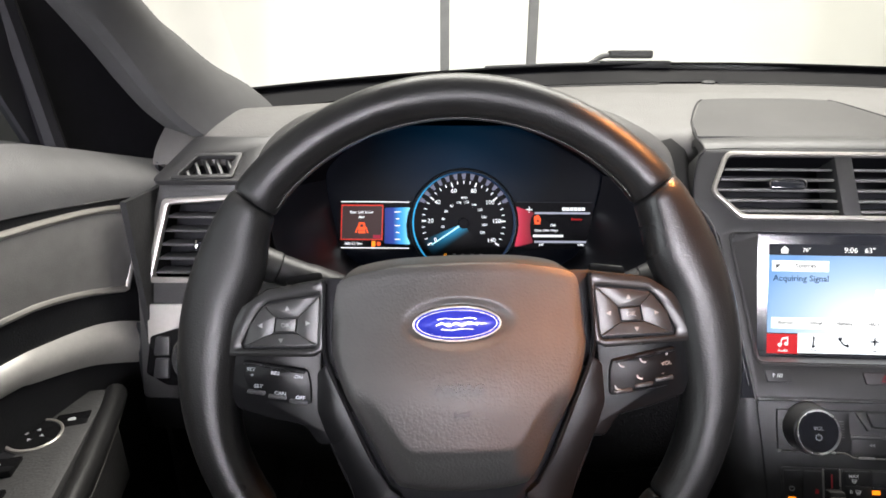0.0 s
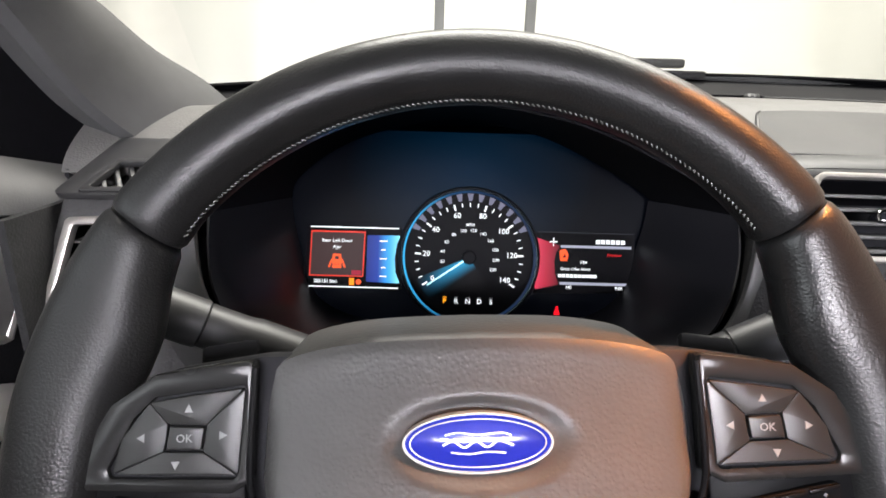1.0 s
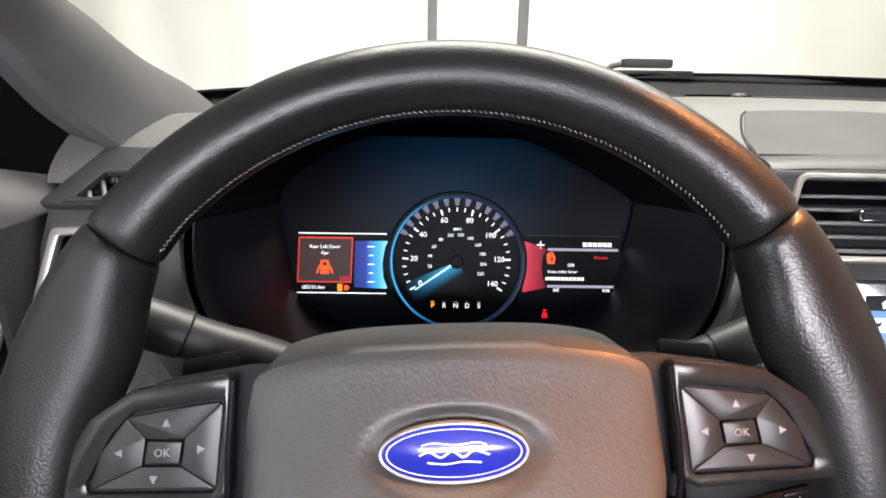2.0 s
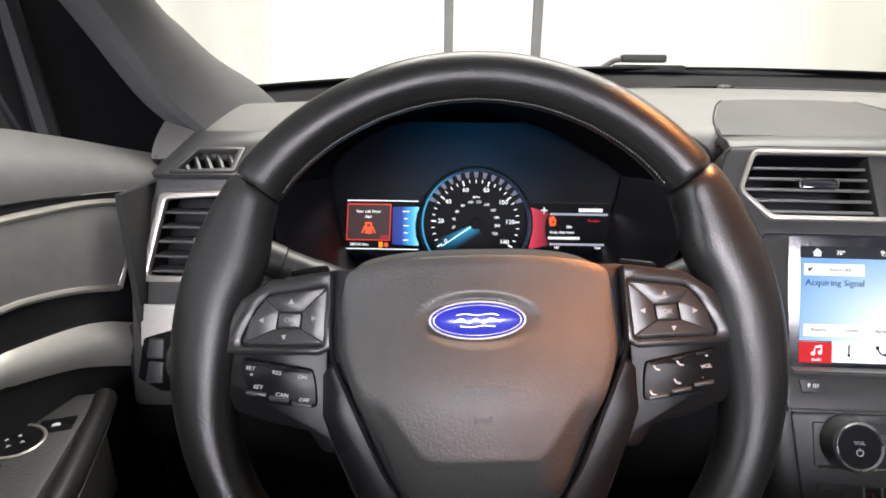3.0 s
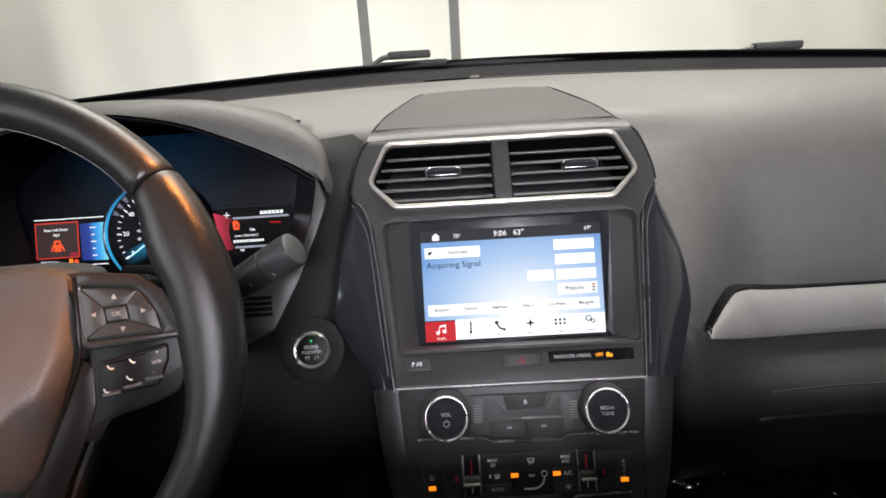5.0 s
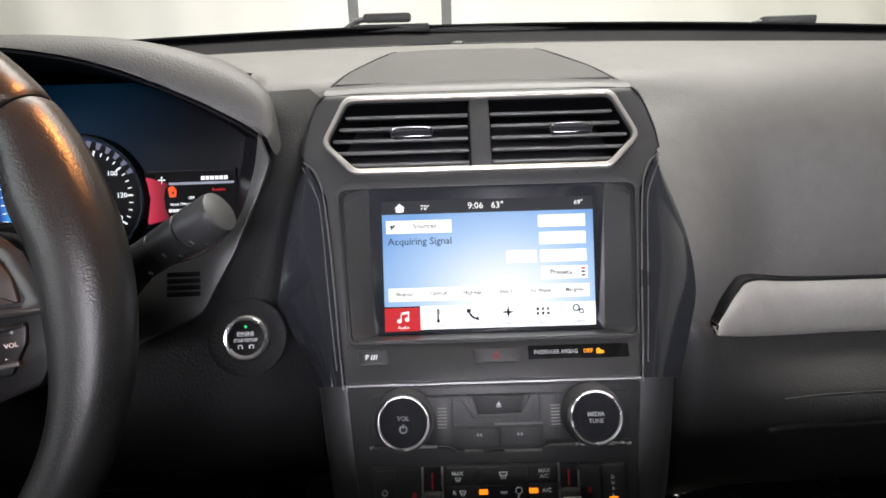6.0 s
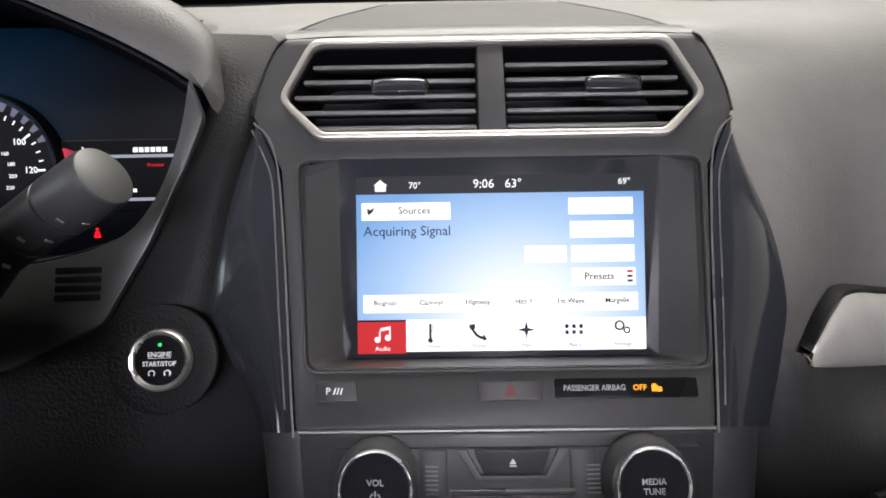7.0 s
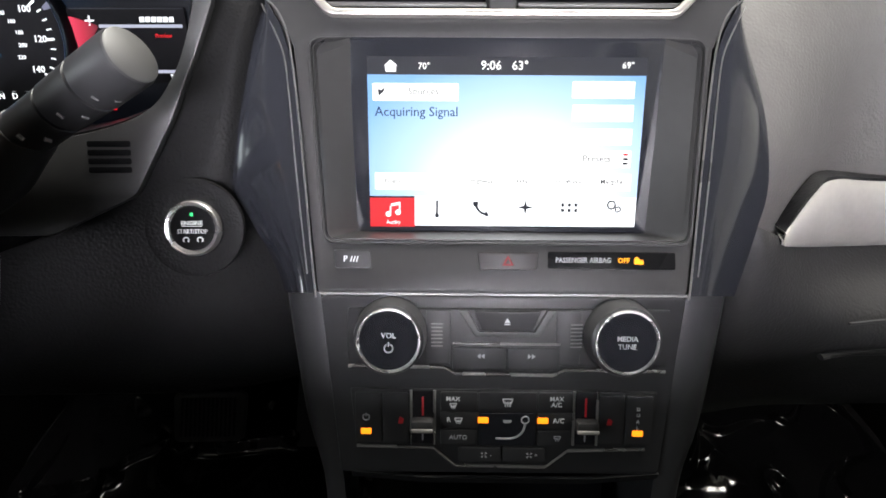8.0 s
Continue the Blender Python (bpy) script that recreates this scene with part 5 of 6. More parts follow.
        line = [(0.1118 * sgn, -0.0225, -0.0006), (0.1130 * sgn, -0.012, 0.0), (0.1306 * sgn, 0.1272, 0.0), (0.1478 * sgn, 0.1590, 0.0)]
        part("trim_edge", tube(spline(moved(line), 8), 0.0007, 6), M_EDGE, tr, "thin satin edge line")
        part("trim_edge", tube(spline(moved([(0.1490 * sgn, 0.1545, -0.0010), (0.1398 * sgn, 0.1360, 0.0004), (0.1340 * sgn, 0.1215, 0.0008), (0.1302 * sgn, 0.0980, 0.0010), (0.1240 * sgn, 0.0450, 0.0010), (0.1165 * sgn, -0.0120, 0.0008)]), 8), 0.0005, 6), M_EDGE, tr, "thin satin edge line")
        rows = [[(x, y, z) for z in (-0.0115, -0.03, -0.09)] for x, y in moved([(x * sgn, y) for x, y in curve])]
        part("side_wall", thick(mesh_grid(rows), 0.002), M_KNEE, st)
        # lower flank beside the control panel
        ob = part("lower_flank", bmesh.new(), M_LOWTRIM, st, "dark lower flank of the stack")
        to_b = into @ B_FACE
        w = [to_b @ Vector((x * sgn - 0.004, y, z)) for x, y, z in ((0.1100, 0.0855, -0.001), (0.104, 0.02, -0.002), (0.098, -0.04, -0.004), (0.094, -0.12, -0.01), (0.092, -0.24, -0.02))]
        e = [to_b @ Vector((x * sgn - 0.006 + wide, y, z)) for x, y, z in ((0.1325, 0.0862, -0.011), (0.1275, 0.044, -0.011), (0.1215, 0.000, -0.012), (0.1110, -0.05, -0.014), (0.106, -0.24, -0.03))]
        deep = [p + Vector((0.004 * sgn, 0, -0.13)) for p in e]
        bm = thick(mesh_grid([[a, a.lerp(b, 0.35) + Vector((0, 0, 0.004)), a.lerp(b, 0.7) + Vector((0, 0, 0.003)), a.lerp(b, 0.9) - Vector((0, 0, 0.001)), b - Vector((0, 0, 0.005)), b.lerp(c, 0.2), c] for a, b, c in zip(spline(w, 5), spline(e, 5), spline(deep, 5))]), 0.002)
        bm.to_mesh(ob.data)
        bm.free()
        shaded(ob.data, 50)
    # speaker cap on top
    cf = TURN @ fr(XC - 0.007, 0.5975, 1.2092, 77.6)
    co_ = mirrored([(0.1270, 0.0, 0.001), (0.1175, 0.045, 0.06), (0.0800, 0.130, 0.02), (0.040, 0.137, 0.08)])
    part("top_cap", plate([rpoly(co_, 0.01, 10)], -0.012, 0.0, 0.001), M_CAP, st, "dark speaker cap behind the vents", m=into @ cf)
    for k in (1, -1):
        line = [A_FACE @ Vector((x * k + SHIFT, v, -0.0012)) for x, v in arch[1:]] + [cf @ Vector((x * k, y, -0.0008)) for x, y in ((0.1282, 0.0), (0.1245, 0.021), (0.1175, 0.048), (0.1040, 0.082), (0.0885, 0.116), (0.078, 0.131))]
        part("arch_seam", tube([into @ p for p in spline(line, 4)], 0.0011, 6), M_BLACK, st, "dark seam along the arch")
    # buttons under the screen
    row = part("park_button", plate([rpoly([(-0.106, 0.0025), (-0.084, 0.0025), (-0.0825, -0.0085), (-0.1045, -0.0085)], 0.0015)], -0.001, 0.0012, 0.0006), M_KEY, st, "dark parking-aid button")
    letters("P", 0.0036, -0.0985, -0.003, 0.0013, M_PRINT, row)
    part("wave_symbol", merged(*[tube([(-0.0955 + 0.0018 * k, -0.0046, 0), (-0.0945 + 0.0018 * k, -0.0012, 0)], 0.0004, 5) for k in range(3)]), M_PRINT, row, m=pose(0, 0, 0.0015))
    haz = part("hazard_button", plate([rpoly([(-0.0197, 0.0020), (0.0170, 0.0020), (0.0157, -0.0088), (-0.0182, -0.0088)], 0.0015)], -0.001, 0.0016, 0.0006), surface("dark_red_plastic", (0.007, 0.0045, 0.005), 0.45), st, "dark red hazard button")
    part("triangle", plate([[(-0.0034, -0.0026), (0.0034, -0.0026), (0, 0.0034)], [(-0.0019, -0.0017), (0.0019, -0.0017), (0, 0.0017)]], 0.0015, 0.0019, 0), G_HAZ, haz, "red triangle outline", m=pose(-0.0014, -0.0036, 0))
    ab = part("airbag_indicator", plate([box2(0.0225, -0.0080, 0.0985, 0.0024, 0.0012)], -0.001, 0.0008, 0.0004), M_LEG, st, "glossy strip with the passenger airbag notice")
    letters("PASSENGER AIRBAG", 0.0030, 0.0435, -0.0028, 0.0009, M_DIMPRINT, ab, stretch=0.86)
    letters("OFF", 0.0029, 0.0676, -0.0028, 0.0009, G_AMBERTEXT, ab, depth=0.0002)
    part("passenger_symbol", merged(plate([rpoly([(-0.004, -0.003), (0.001, -0.003), (0.003, 0.0), (-0.001, 0.0035), (-0.004, 0.002)], 0.001)], 0, 0.0003, 0), plate([rpoly([(0.001, -0.0035), (0.0055, -0.003), (0.005, 0.001), (0.002, 0.0)], 0.001)], 0, 0.0003, 0)), G_AMBERTEXT, ab, "amber seat symbol", m=pose(0.0762, -0.0028, 0.0009) @ Matrix.Diagonal((0.58, 0.66, 1, 1)))
    return st


STACK = centre_stack()


def centre_vents():
    v = thing("centre_air_vents", "pair of dark air vents in one satin silver frame", "air vent", A_FACE @ Matrix.Translation((SHIFT, 0, 0)))
    part("frame", plate([rpoly(mirrored([(0.107, 0.1455), (0.1335, 0.1735), (0.1150, 0.2168)]), 0.012), rpoly(mirrored([(0.1040, 0.1500), (0.1288, 0.1742), (0.1120, 0.2124)]), 0.010)], -0.002, 0.0045, 0.0016), M_RING, v, "satin silver frame")
    part("duct", plate([rpoly(mirrored([(0.110, 0.1440), (0.1345, 0.1735), (0.1200, 0.2185)]), 0.008)], -0.052, -0.048, 0.0004), M_BLACK, v, "black duct")
    rows = [[(p[0], p[1], z) for p in rpoly(mirrored([(0.1040, 0.1500), (0.1288, 0.1742), (0.1120, 0.2124)]), 0.010)] for z in (-0.001, -0.05)]
    part("duct_wall", thick(mesh_grid(rows, closed=True), 0.001), M_VOID, v)
    part("divider", block(-0.0085, 0.1485, -0.030, 0.0085, 0.2135, 0.0015, 0.0015), M_TRIM, v, "dark upright divider")

    def half(y):
        return 0.1040 + (0.1288 - 0.1040) * (y - 0.1500) / 0.0242 if y < 0.1742 else 0.1288 - (0.1288 - 0.1110) * (y - 0.1742) / 0.0382
    for sgn in (1, -1):
        for k in range(5):
            y = 0.1590 + 0.0110 * k
            e = half(y) - 0.001
            bl = block(0.0095, -0.0095, -0.0015, e, 0.0095, 0.0015, 0.0012)
            if sgn < 0:
                bmesh.ops.scale(bl, vec=(-1, 1, 1), verts=bl.verts)
                bmesh.ops.reverse_faces(bl, faces=bl.faces)
            part("blade", bl, M_BLADE, v, m=pose(0, y, -0.0105, 114, 0, 0))
        x = 0.0575 if sgn < 0 else 0.0765
        tab = part("tab", block(-0.0180, -0.0052, -0.012, 0.0180, 0.0052, 0.0030, 0.0022), M_GLOSS, v, "glossy slider tab with chrome edge", m=pose(x * sgn, 0.1822, 0) @ Matrix.Diagonal((0.92, 0.85, 1, 1)))
        part("tab_edge", tube(spline([(-0.0182, -0.004, 0.001), (-0.0175, 0.0040, 0.003), (0, 0.0056, 0.0034), (0.0175, 0.0040, 0.003), (0.0182, -0.004, 0.001)], 6), 0.0009, 6), M_CHROME, tab)


centre_vents()


def touchscreen():
    s = thing("touchscreen", "lit touchscreen showing a blue radio page with white buttons", "touchscreen", S_FACE)
    part("glass", plate([rpoly(mirrored([(0.0945, -0.0110), (0.0965, 0.1110)]), 0.003)], -0.008, 0.0, 0.0008), M_GLOSS, s, "black glossy screen glass")
    u = lambda px: (px - 567.0) / 752.0 * 0.1712
    v = lambda py: (531.0 - py) / 452.0 * 0.1050 - 0.0052
    rect = lambda x0, y0, x1, y1: [(u(x0), v(y1)), (u(x1), v(y1)), (u(x1), v(y0)), (u(x0), v(y0))]

    def field(name, x0, y0, x1, y1, z, material, label="", r=0.0):
        o = rect(x0, y0, x1, y1)
        return part(name, plate([rpoly(o, r, 2) if r else o], z - 0.0002, z, 0), material, s, label)
    field("status_bar", 191, 79, 943, 125, 0.0004, G_BAR, "black status bar")
    field("picture", 191, 125, 943, 447, 0.0004, G_SKY, "blue sky picture")
    field("menu_bar", 318, 447, 943, 529, 0.0004, G_WHITE, "white menu bar")
    field("audio_key", 191, 452, 318, 533, 0.0005, G_RED, "red audio key")
    for x0, y0, x1, y1, nm in ((205, 147, 438, 192, "sources_key"), (746, 140, 914, 183, "blank_key"), (749, 200, 915, 243, "blank_key"), (630, 262, 739, 305, "blank_key"), (751, 262, 916, 305, "blank_key"), (753, 320, 918, 365, "presets_key"), (207, 383, 923, 429, "station_strip")):
        field(nm, x0, y0, x1, y1, 0.0008, G_PAPER, r=0.0006)
    T = lambda words, cap, px, py, material, **k: letters(words, cap, u(px), v(py), 0.0009, material, s, weight=0.008, **k)
    T("70°", 0.0038, 345, 104, G_PAPER)
    T("9:06", 0.0052, 525, 102, G_PAPER)
    T("63°", 0.0052, 603, 102, G_PAPER)
    T("69°", 0.0038, 892, 100, G_PAPER)
    T("Sources", 0.0042, 343, 168, G_INK)
    T("Acquiring Signal", 0.0057, 324, 221, G_NAVY)
    T("Presets", 0.0042, 823, 342, G_INK)
    for wd, x in (("Blugrass", 264), ("ClsVinyl", 384), ("Highway", 506), ("Hits 1", 626), ("1st Wave", 748), ("Margvlle", 869)):
        T(wd, 0.0030, x, 404, G_INK)
    T("Audio", 0.0026, 257, 520, G_PAPER)
    dim = glow("display_grey_ink", (0.30, 0.31, 0.33), 1.0)
    for wd, x in (("Climate", 383), ("Phone", 508), ("Nav", 631), ("Apps", 757), ("Settings", 882)):
        T(wd, 0.0024, x, 515, dim)
    icon = lambda name, bm, px, py, material: part(name, bm, material, s, m=pose(u(px), v(py), 0.0009))
    icon("house_symbol", plate([[(-0.0032, -0.0030), (0.0032, -0.0030), (0.0032, 0.0004), (0.0042, 0.0004), (0, 0.0040), (-0.0042, 0.0004), (-0.0032, 0.0004)]], 0, 0.0002, 0), 255, 105, G_PAPER)
    icon("music_symbol", merged(lathe([(0.0018, 0), (0.0018, 0.0002), (0, 0.0002)], 14), plate([[(0.0010, 0), (0.0018, 0), (0.0018, 0.0068), (0.0078, 0.0080), (0.0078, 0.0012), (0.0070, 0.0012), (0.0070, 0.0060), (0.0018, 0.0050), (0.0010, 0.0050)]], 0, 0.0002, 0),
                                plate([[(0.0062 + 0.0018 * math.cos(q), 0.0012 + 0.0018 * math.sin(q)) for q in np.linspace(0, 6.28, 14, endpoint=False)]], 0, 0.0002, 0)), 243, 497, G_PAPER)
    icon("thermometer_symbol", merged(plate([box2(-0.0007, -0.0040, 0.0007, 0.0052, 0.0006)], 0, 0.0002, 0), plate([[(0.0015 * math.cos(q), -0.0046 + 0.0015 * math.sin(q)) for q in np.linspace(0, 6.2832, 14, endpoint=False)]], 0.0001, 0.0003, 0), *[plate([[(0.0009, y), (0.0020, y), (0.0020, y + 0.0006), (0.0009, y + 0.0006)]], 0, 0.0002, 0) for y in (0.001, 0.0024, 0.0038)]), 381, 480, G_INK)
    icon("phone_symbol", tube(spline([(-0.0038, 0.0040, 0), (-0.0034, 0.0010, 0), (-0.0008, -0.0026, 0), (0.0024, -0.0040, 0), (0.0040, -0.0034, 0)], 6), [0.0017] * 6 + [0.0008] * 13 + [0.0017] * 6, 8, flat=0.3), 507, 478, G_INK)
    icon("star_symbol", plate([[(0.0054 * (1 if k % 2 == 0 else 0.26) * math.sin(math.pi * k / 4), 0.0054 * (1 if k % 2 == 0 else 0.26) * math.cos(math.pi * k / 4)) for k in range(8)]], 0, 0.0002, 0), 631, 476, G_INK)
    icon("dots_symbol", merged(*[plate([box2(x - 0.0010, y - 0.0011, x + 0.0010, y + 0.0011, 0.0003)], 0, 0.0002, 0) for x in (-0.0042, 0, 0.0042) for y in (-0.0018, 0.0018)]), 755, 476, G_INK)
    circ = lambda cx, cy, r: [(cx + r * math.cos(q), cy + r * math.sin(q)) for q in np.linspace(0, 6.2832, 20, endpoint=False)]
    icon("gears_symbol", merged(plate([circ(-0.0015, 0.001, 0.0030), circ(-0.0015, 0.001, 0.0019)], 0, 0.0002, 0), plate([circ(0.0028, -0.0018, 0.0021), circ(0.0028, -0.0018, 0.0012)], 0, 0.0002, 0)), 880, 472, G_INK)
    icon("mute_symbol", plate([[(-0.002, -0.0025), (0.0012, 0.0), (0.0020, 0.0026), (-0.0004, 0.001), (-0.0024, 0.002)]], 0, 0.0002, 0), 230, 169, G_INK)
    for k, py in enumerate((330, 342, 354)):
        bars(u(896), v(py + 3), u(910), v(py - 3), 0.0010, G_RED if k == 0 else G_INK, s, name="menu_line")


touchscreen()


def control_panel():
    p = thing("radio_and_climate_panel", "black radio and climate control panel with two knobs and chrome lines", "control panel", B_FACE)
    part("fascia", plate([[(x - 0.004, y) for x, y in rpoly(mirrored([(0.0992, -0.0290), (0.1102, 0.0845)]), 0.004)]], -0.012, 0.0, 0.0012), M_KEY, p, "black fascia")
    part("upper_seam", tube([(-0.114, 0.0855, 0.0008), (0.106, 0.0855, 0.0008)], 0.0009, 6), M_EDGE, p, "thin satin line above the panel")
    # the two knobs
    for x, words in ((-0.0712, ("VOL",)), (0.0663, ("MEDIA", "TUNE"))):
        kn = part("knob", lathe([(0.0212, 0.0), (0.0206, 0.0100), (0.0197, 0.0160), (0.0182, 0.0170)], 56), M_LOWTRIM, p, "dark round knob with a chrome edge", m=pose(x, 0.0612, 0) @ Matrix.Diagonal((1.03, 1.06, 1, 1)))
        part("knob_ring", lathe([(0.0194, 0.0155), (0.0195, 0.0166), (0.0189, 0.0180), (0.0180, 0.0180), (0.0176, 0.0168)], 56), M_BRUSHED, kn, "chrome knob ring", m=Matrix.Diagonal((0.94, 0.94, 1, 1)))
        part("knob_face", lathe([(0.0178, 0.0160), (0.0175, 0.0170), (0, 0.0170)], 48), M_GLOSS, kn, m=Matrix.Diagonal((0.94, 0.94, 1, 1)))
        if len(words) == 1:
            letters(words[0], 0.0030, 0, 0.0028, 0.0171, M_DIMPRINT, kn)
            part("power_symbol", merged(tube([(0.0024 * math.sin(q), -0.0042 + 0.0024 * math.cos(q), 0) for q in np.linspace(0.5, 5.78, 16)], 0.0004, 5), tube([(0, -0.0032, 0), (0, -0.0008, 0)], 0.0004, 5)), M_DIMPRINT, kn, m=pose(0, 0, 0.0172))
        else:
            letters(words[0], 0.0028, 0, 0.0020, 0.0171, M_DIMPRINT, kn)
            letters(words[1], 0.0028, 0, -0.0024, 0.0171, M_DIMPRINT, kn)
    # radio keys
    r = part("radio_block", plate([box2(-0.0975, 0.0415, 0.0965, 0.0768, 0.002)], -0.002, 0.0016, 0.0008), M_KEY, p, "black radio keys")
    for x0, x1 in ((-0.050, -0.0355), (0.0285, 0.043)):
        part("side_key", plate([box2(x0, 0.0425, x1 , 0.0760, 0.001)], 0.0008, 0.0022, 0.0004), M_KEY, r)
    for sgn in (-1, 1):
        for k in range(7):
            xx = -0.0435 if sgn < 0 else 0.0405
            part("rib", block(xx - 0.0034, 0.0535 + 0.0023 * k, 0.0012, xx + 0.0034, 0.0541 + 0.0023 * k, 0.0028, 0), M_EDGE, r)
    part("eject_surround", plate([[(-0.0310, 0.0765), (-0.0255, 0.0765), (-0.0180, 0.0632), (0.0155, 0.0632), (0.0225, 0.0765), (0.0280, 0.0765), (0.0180, 0.0600), (-0.0205, 0.0600)]], 0.0012, 0.0036, 0.0006), M_STALKEND, r, "satin trapezoid round the eject key")
    ej = part("eject_key", plate([rpoly([(-0.0215, 0.0762), (0.0185, 0.0762), (0.0140, 0.0640), (-0.0165, 0.0640)], 0.0012)], 0.0026, 0.0046, 0.0006), M_KEY, r, "black eject key")
    part("eject_symbol", merged(plate([[(-0.0018, -0.0004), (0.0018, -0.0004), (0, 0.0026)]], 0, 0.0002, 0), plate([[(-0.0018, -0.0016), (0.0018, -0.0016), (0.0018, -0.0010), (-0.0018, -0.0010)]], 0, 0.0002, 0)), M_PRINT, ej, m=pose(-0.0015, 0.0695, 0.0047))
    part("disc_slot", plate([box2(-0.0340, 0.0545, 0.0310, 0.0560, 0.0006)], 0.0014, 0.0026, 0.0003), M_EDGE, r, "thin satin lip of the disc slot")
    for x0, x1 in ((-0.0340, -0.0018), (-0.0010, 0.0310)):
        part("seek_key", plate([box2(x0, 0.0390, x1, 0.0530, 0.001)], 0.0010, 0.0026, 0.0005), M_KEY, r)
    for x, s_ in ((-0.0175, -1), (0.0145, 1)):
        part("seek_symbol", merged(*[plate([[(q * s_ * -1, -0.0016), (q * s_ * -1, 0.0016), ((q - 0.0022) * s_ * -1, 0)][::1 if s_ > 0 else -1]], 0, 0.0002, 0) for q in (0.0005, 0.0030)]), M_DIMPRINT, r, m=pose(x, 0.0478, 0.0027))
    # chrome line under the radio
    part("chrome_line", tube([(-0.0975, 0.0405, 0.001), (-0.0395, 0.0400, 0.001), (-0.0325, 0.0362, 0.001), (0.0275, 0.0355, 0.001), (0.0345, 0.0390, 0.001), (0.0955, 0.0385, 0.001)], 0.0011, 8, flat=0.9), M_BRUSHED, p, "chrome line with a dip in the middle")
    # climate rows
    c = part("climate_block", plate([rpoly([(-0.0965, 0.0265), (0.0920, 0.0255), (0.0870, -0.0105), (0.0390, -0.0115), (0.0255, -0.0225), (-0.0310, -0.0220), (-0.0440, -0.0105), (-0.0930, -0.0095)], 0.002)], -0.002, 0.0016, 0.0008), M_KEY, p, "black climate keys")
    part("chrome_line", tube([(-0.0930, -0.0108, 0.001), (-0.0455, -0.0118, 0.001), (-0.0318, -0.0232, 0.001), (0.0240, -0.0240, 0.001), (0.0378, -0.0130, 0.001), (0.0855, -0.0116, 0.001)], 0.0011, 8, flat=0.9), M_BRUSHED, p, "chrome line under the climate keys")
    keys = [(-0.0410, 0.0130, -0.0185, 0.0250), (-0.0175, 0.0130, 0.0180, 0.0250), (0.0190, 0.0130, 0.0400, 0.0250), (-0.0410, 0.0015, -0.0185, 0.0120), (-0.0175, -0.0095, 0.0180, 0.0120), (0.0190, 0.0015, 0.0400, 0.0120), (-0.0410, -0.0095, -0.0185, 0.0005), (0.0190, -0.0095, 0.0390, 0.0005),
            (-0.0935, -0.0080, -0.0775, 0.0240), (-0.0765, -0.0080, -0.0605, 0.0240), (0.0560, -0.0080, 0.0715, 0.0235), (0.0725, -0.0080, 0.0890, 0.0235)]
    for x0, y0, x1, y1 in keys:
        part("key", plate([box2(x0, y0, x1, y1, 0.0012)], 0.0008, 0.0026, 0.0005), M_GLOSS if x0 == -0.0175 and y0 < 0 else M_KEY, c)
    for x0, x1 in ((-0.030, -0.0035), (-0.0025, 0.024)):
        part("fan_key", plate([box2(x0, -0.0205, x1, -0.0105, 0.0015)], 0.0004, 0.0026, 0.0005), M_KEY, c)
    z = 0.0027
    for wd, x, y, cap in (("MAX", -0.0335, 0.0205, 0.0028), ("MAX", 0.0300, 0.0210, 0.0028), ("A/C", 0.0300, 0.0172, 0.0028), ("R", -0.0360, 0.0070, 0.0030), ("A/C", 0.0315, 0.0070, 0.0030), ("AUTO", -0.0300, -0.0042, 0.0028)):
        letters(wd, cap, x, y, z, M_PRINT if wd != "AUTO" else M_DIMPRINT, c)
    for k, ch in enumerate("DUAL"):
        letters(ch, 0.0022, 0.0800, 0.0150 - 0.0040 * k, z, M_PRINT, c)
    dem = lambda: merged(plate([rpoly([(-0.0030, 0.0018), (0.0030, 0.0018), (0.0020, -0.0010), (-0.0020, -0.0010)], 0.0006), rpoly([(-0.0022, 0.0012), (0.0022, 0.0012), (0.0014, -0.0005), (-0.0014, -0.0005)], 0.0004)], 0, 0.0002, 0), *[tube([(x, -0.0026, 0), (x, 0.0002, 0)], 0.0003, 5) for x in (-0.0012, 0, 0.0012)])
    for x, y, k in ((-0.0333, 0.0165, 0.8), (0.0000, 0.0190, 1.2), (-0.0300, 0.0070, 0.9), (0.0310, -0.0042, 0.8)):
        part("air_symbol", dem(), M_PRINT if y > 0 else M_DIMPRINT, c, m=pose(x, y, z) @ Matrix.Diagonal((k, k, 1, 1)))
    part("figure_lines", tube(spline([(-0.007, -0.0045, 0), (0.003, -0.0045, 0), (0.009, -0.001, 0), (0.011, 0.0045, 0)], 6), 0.0007, 6, flat=0.3), M_DIMPRINT, c, "grey seat outline", m=pose(0, 0, z))
    part("figure_ring", tube([(0.0110 + 0.0023 * math.cos(q), 0.0075 + 0.0023 * math.sin(q), 0) for q in np.linspace(0, 6.2832, 16, endpoint=False)], 0.0004, 5, closed=True), M_DIMPRINT, c, m=pose(0, 0, z))
    part("vent_symbol", plate([rpoly([(-0.003, 0.0008), (0.003, 0.0008), (0.002, -0.001), (-0.002, -0.001)], 0.0005)], 0, 0.0002, 0), M_DIMPRINT, c, m=pose(0.0, 0.0065, z))
    for x in (-0.0140, 0.0140):
        part("fan_symbol", merged(*[plate([[(0.0022 * math.cos(q + d) * s_, 0.0022 * math.sin(q + d) * s_) for d, s_ in ((0, 0.2), (-0.35, 1), (0.35, 1))]], 0, 0.0002, 0) for q in (0.8, 2.37, 3.94, 5.5)]), M_DIMPRINT, c, m=pose(x, -0.0155, z))
        letters("-" if x < 0 else "+", 0.0024, x + 0.0042, -0.0155, z, M_DIMPRINT, c)
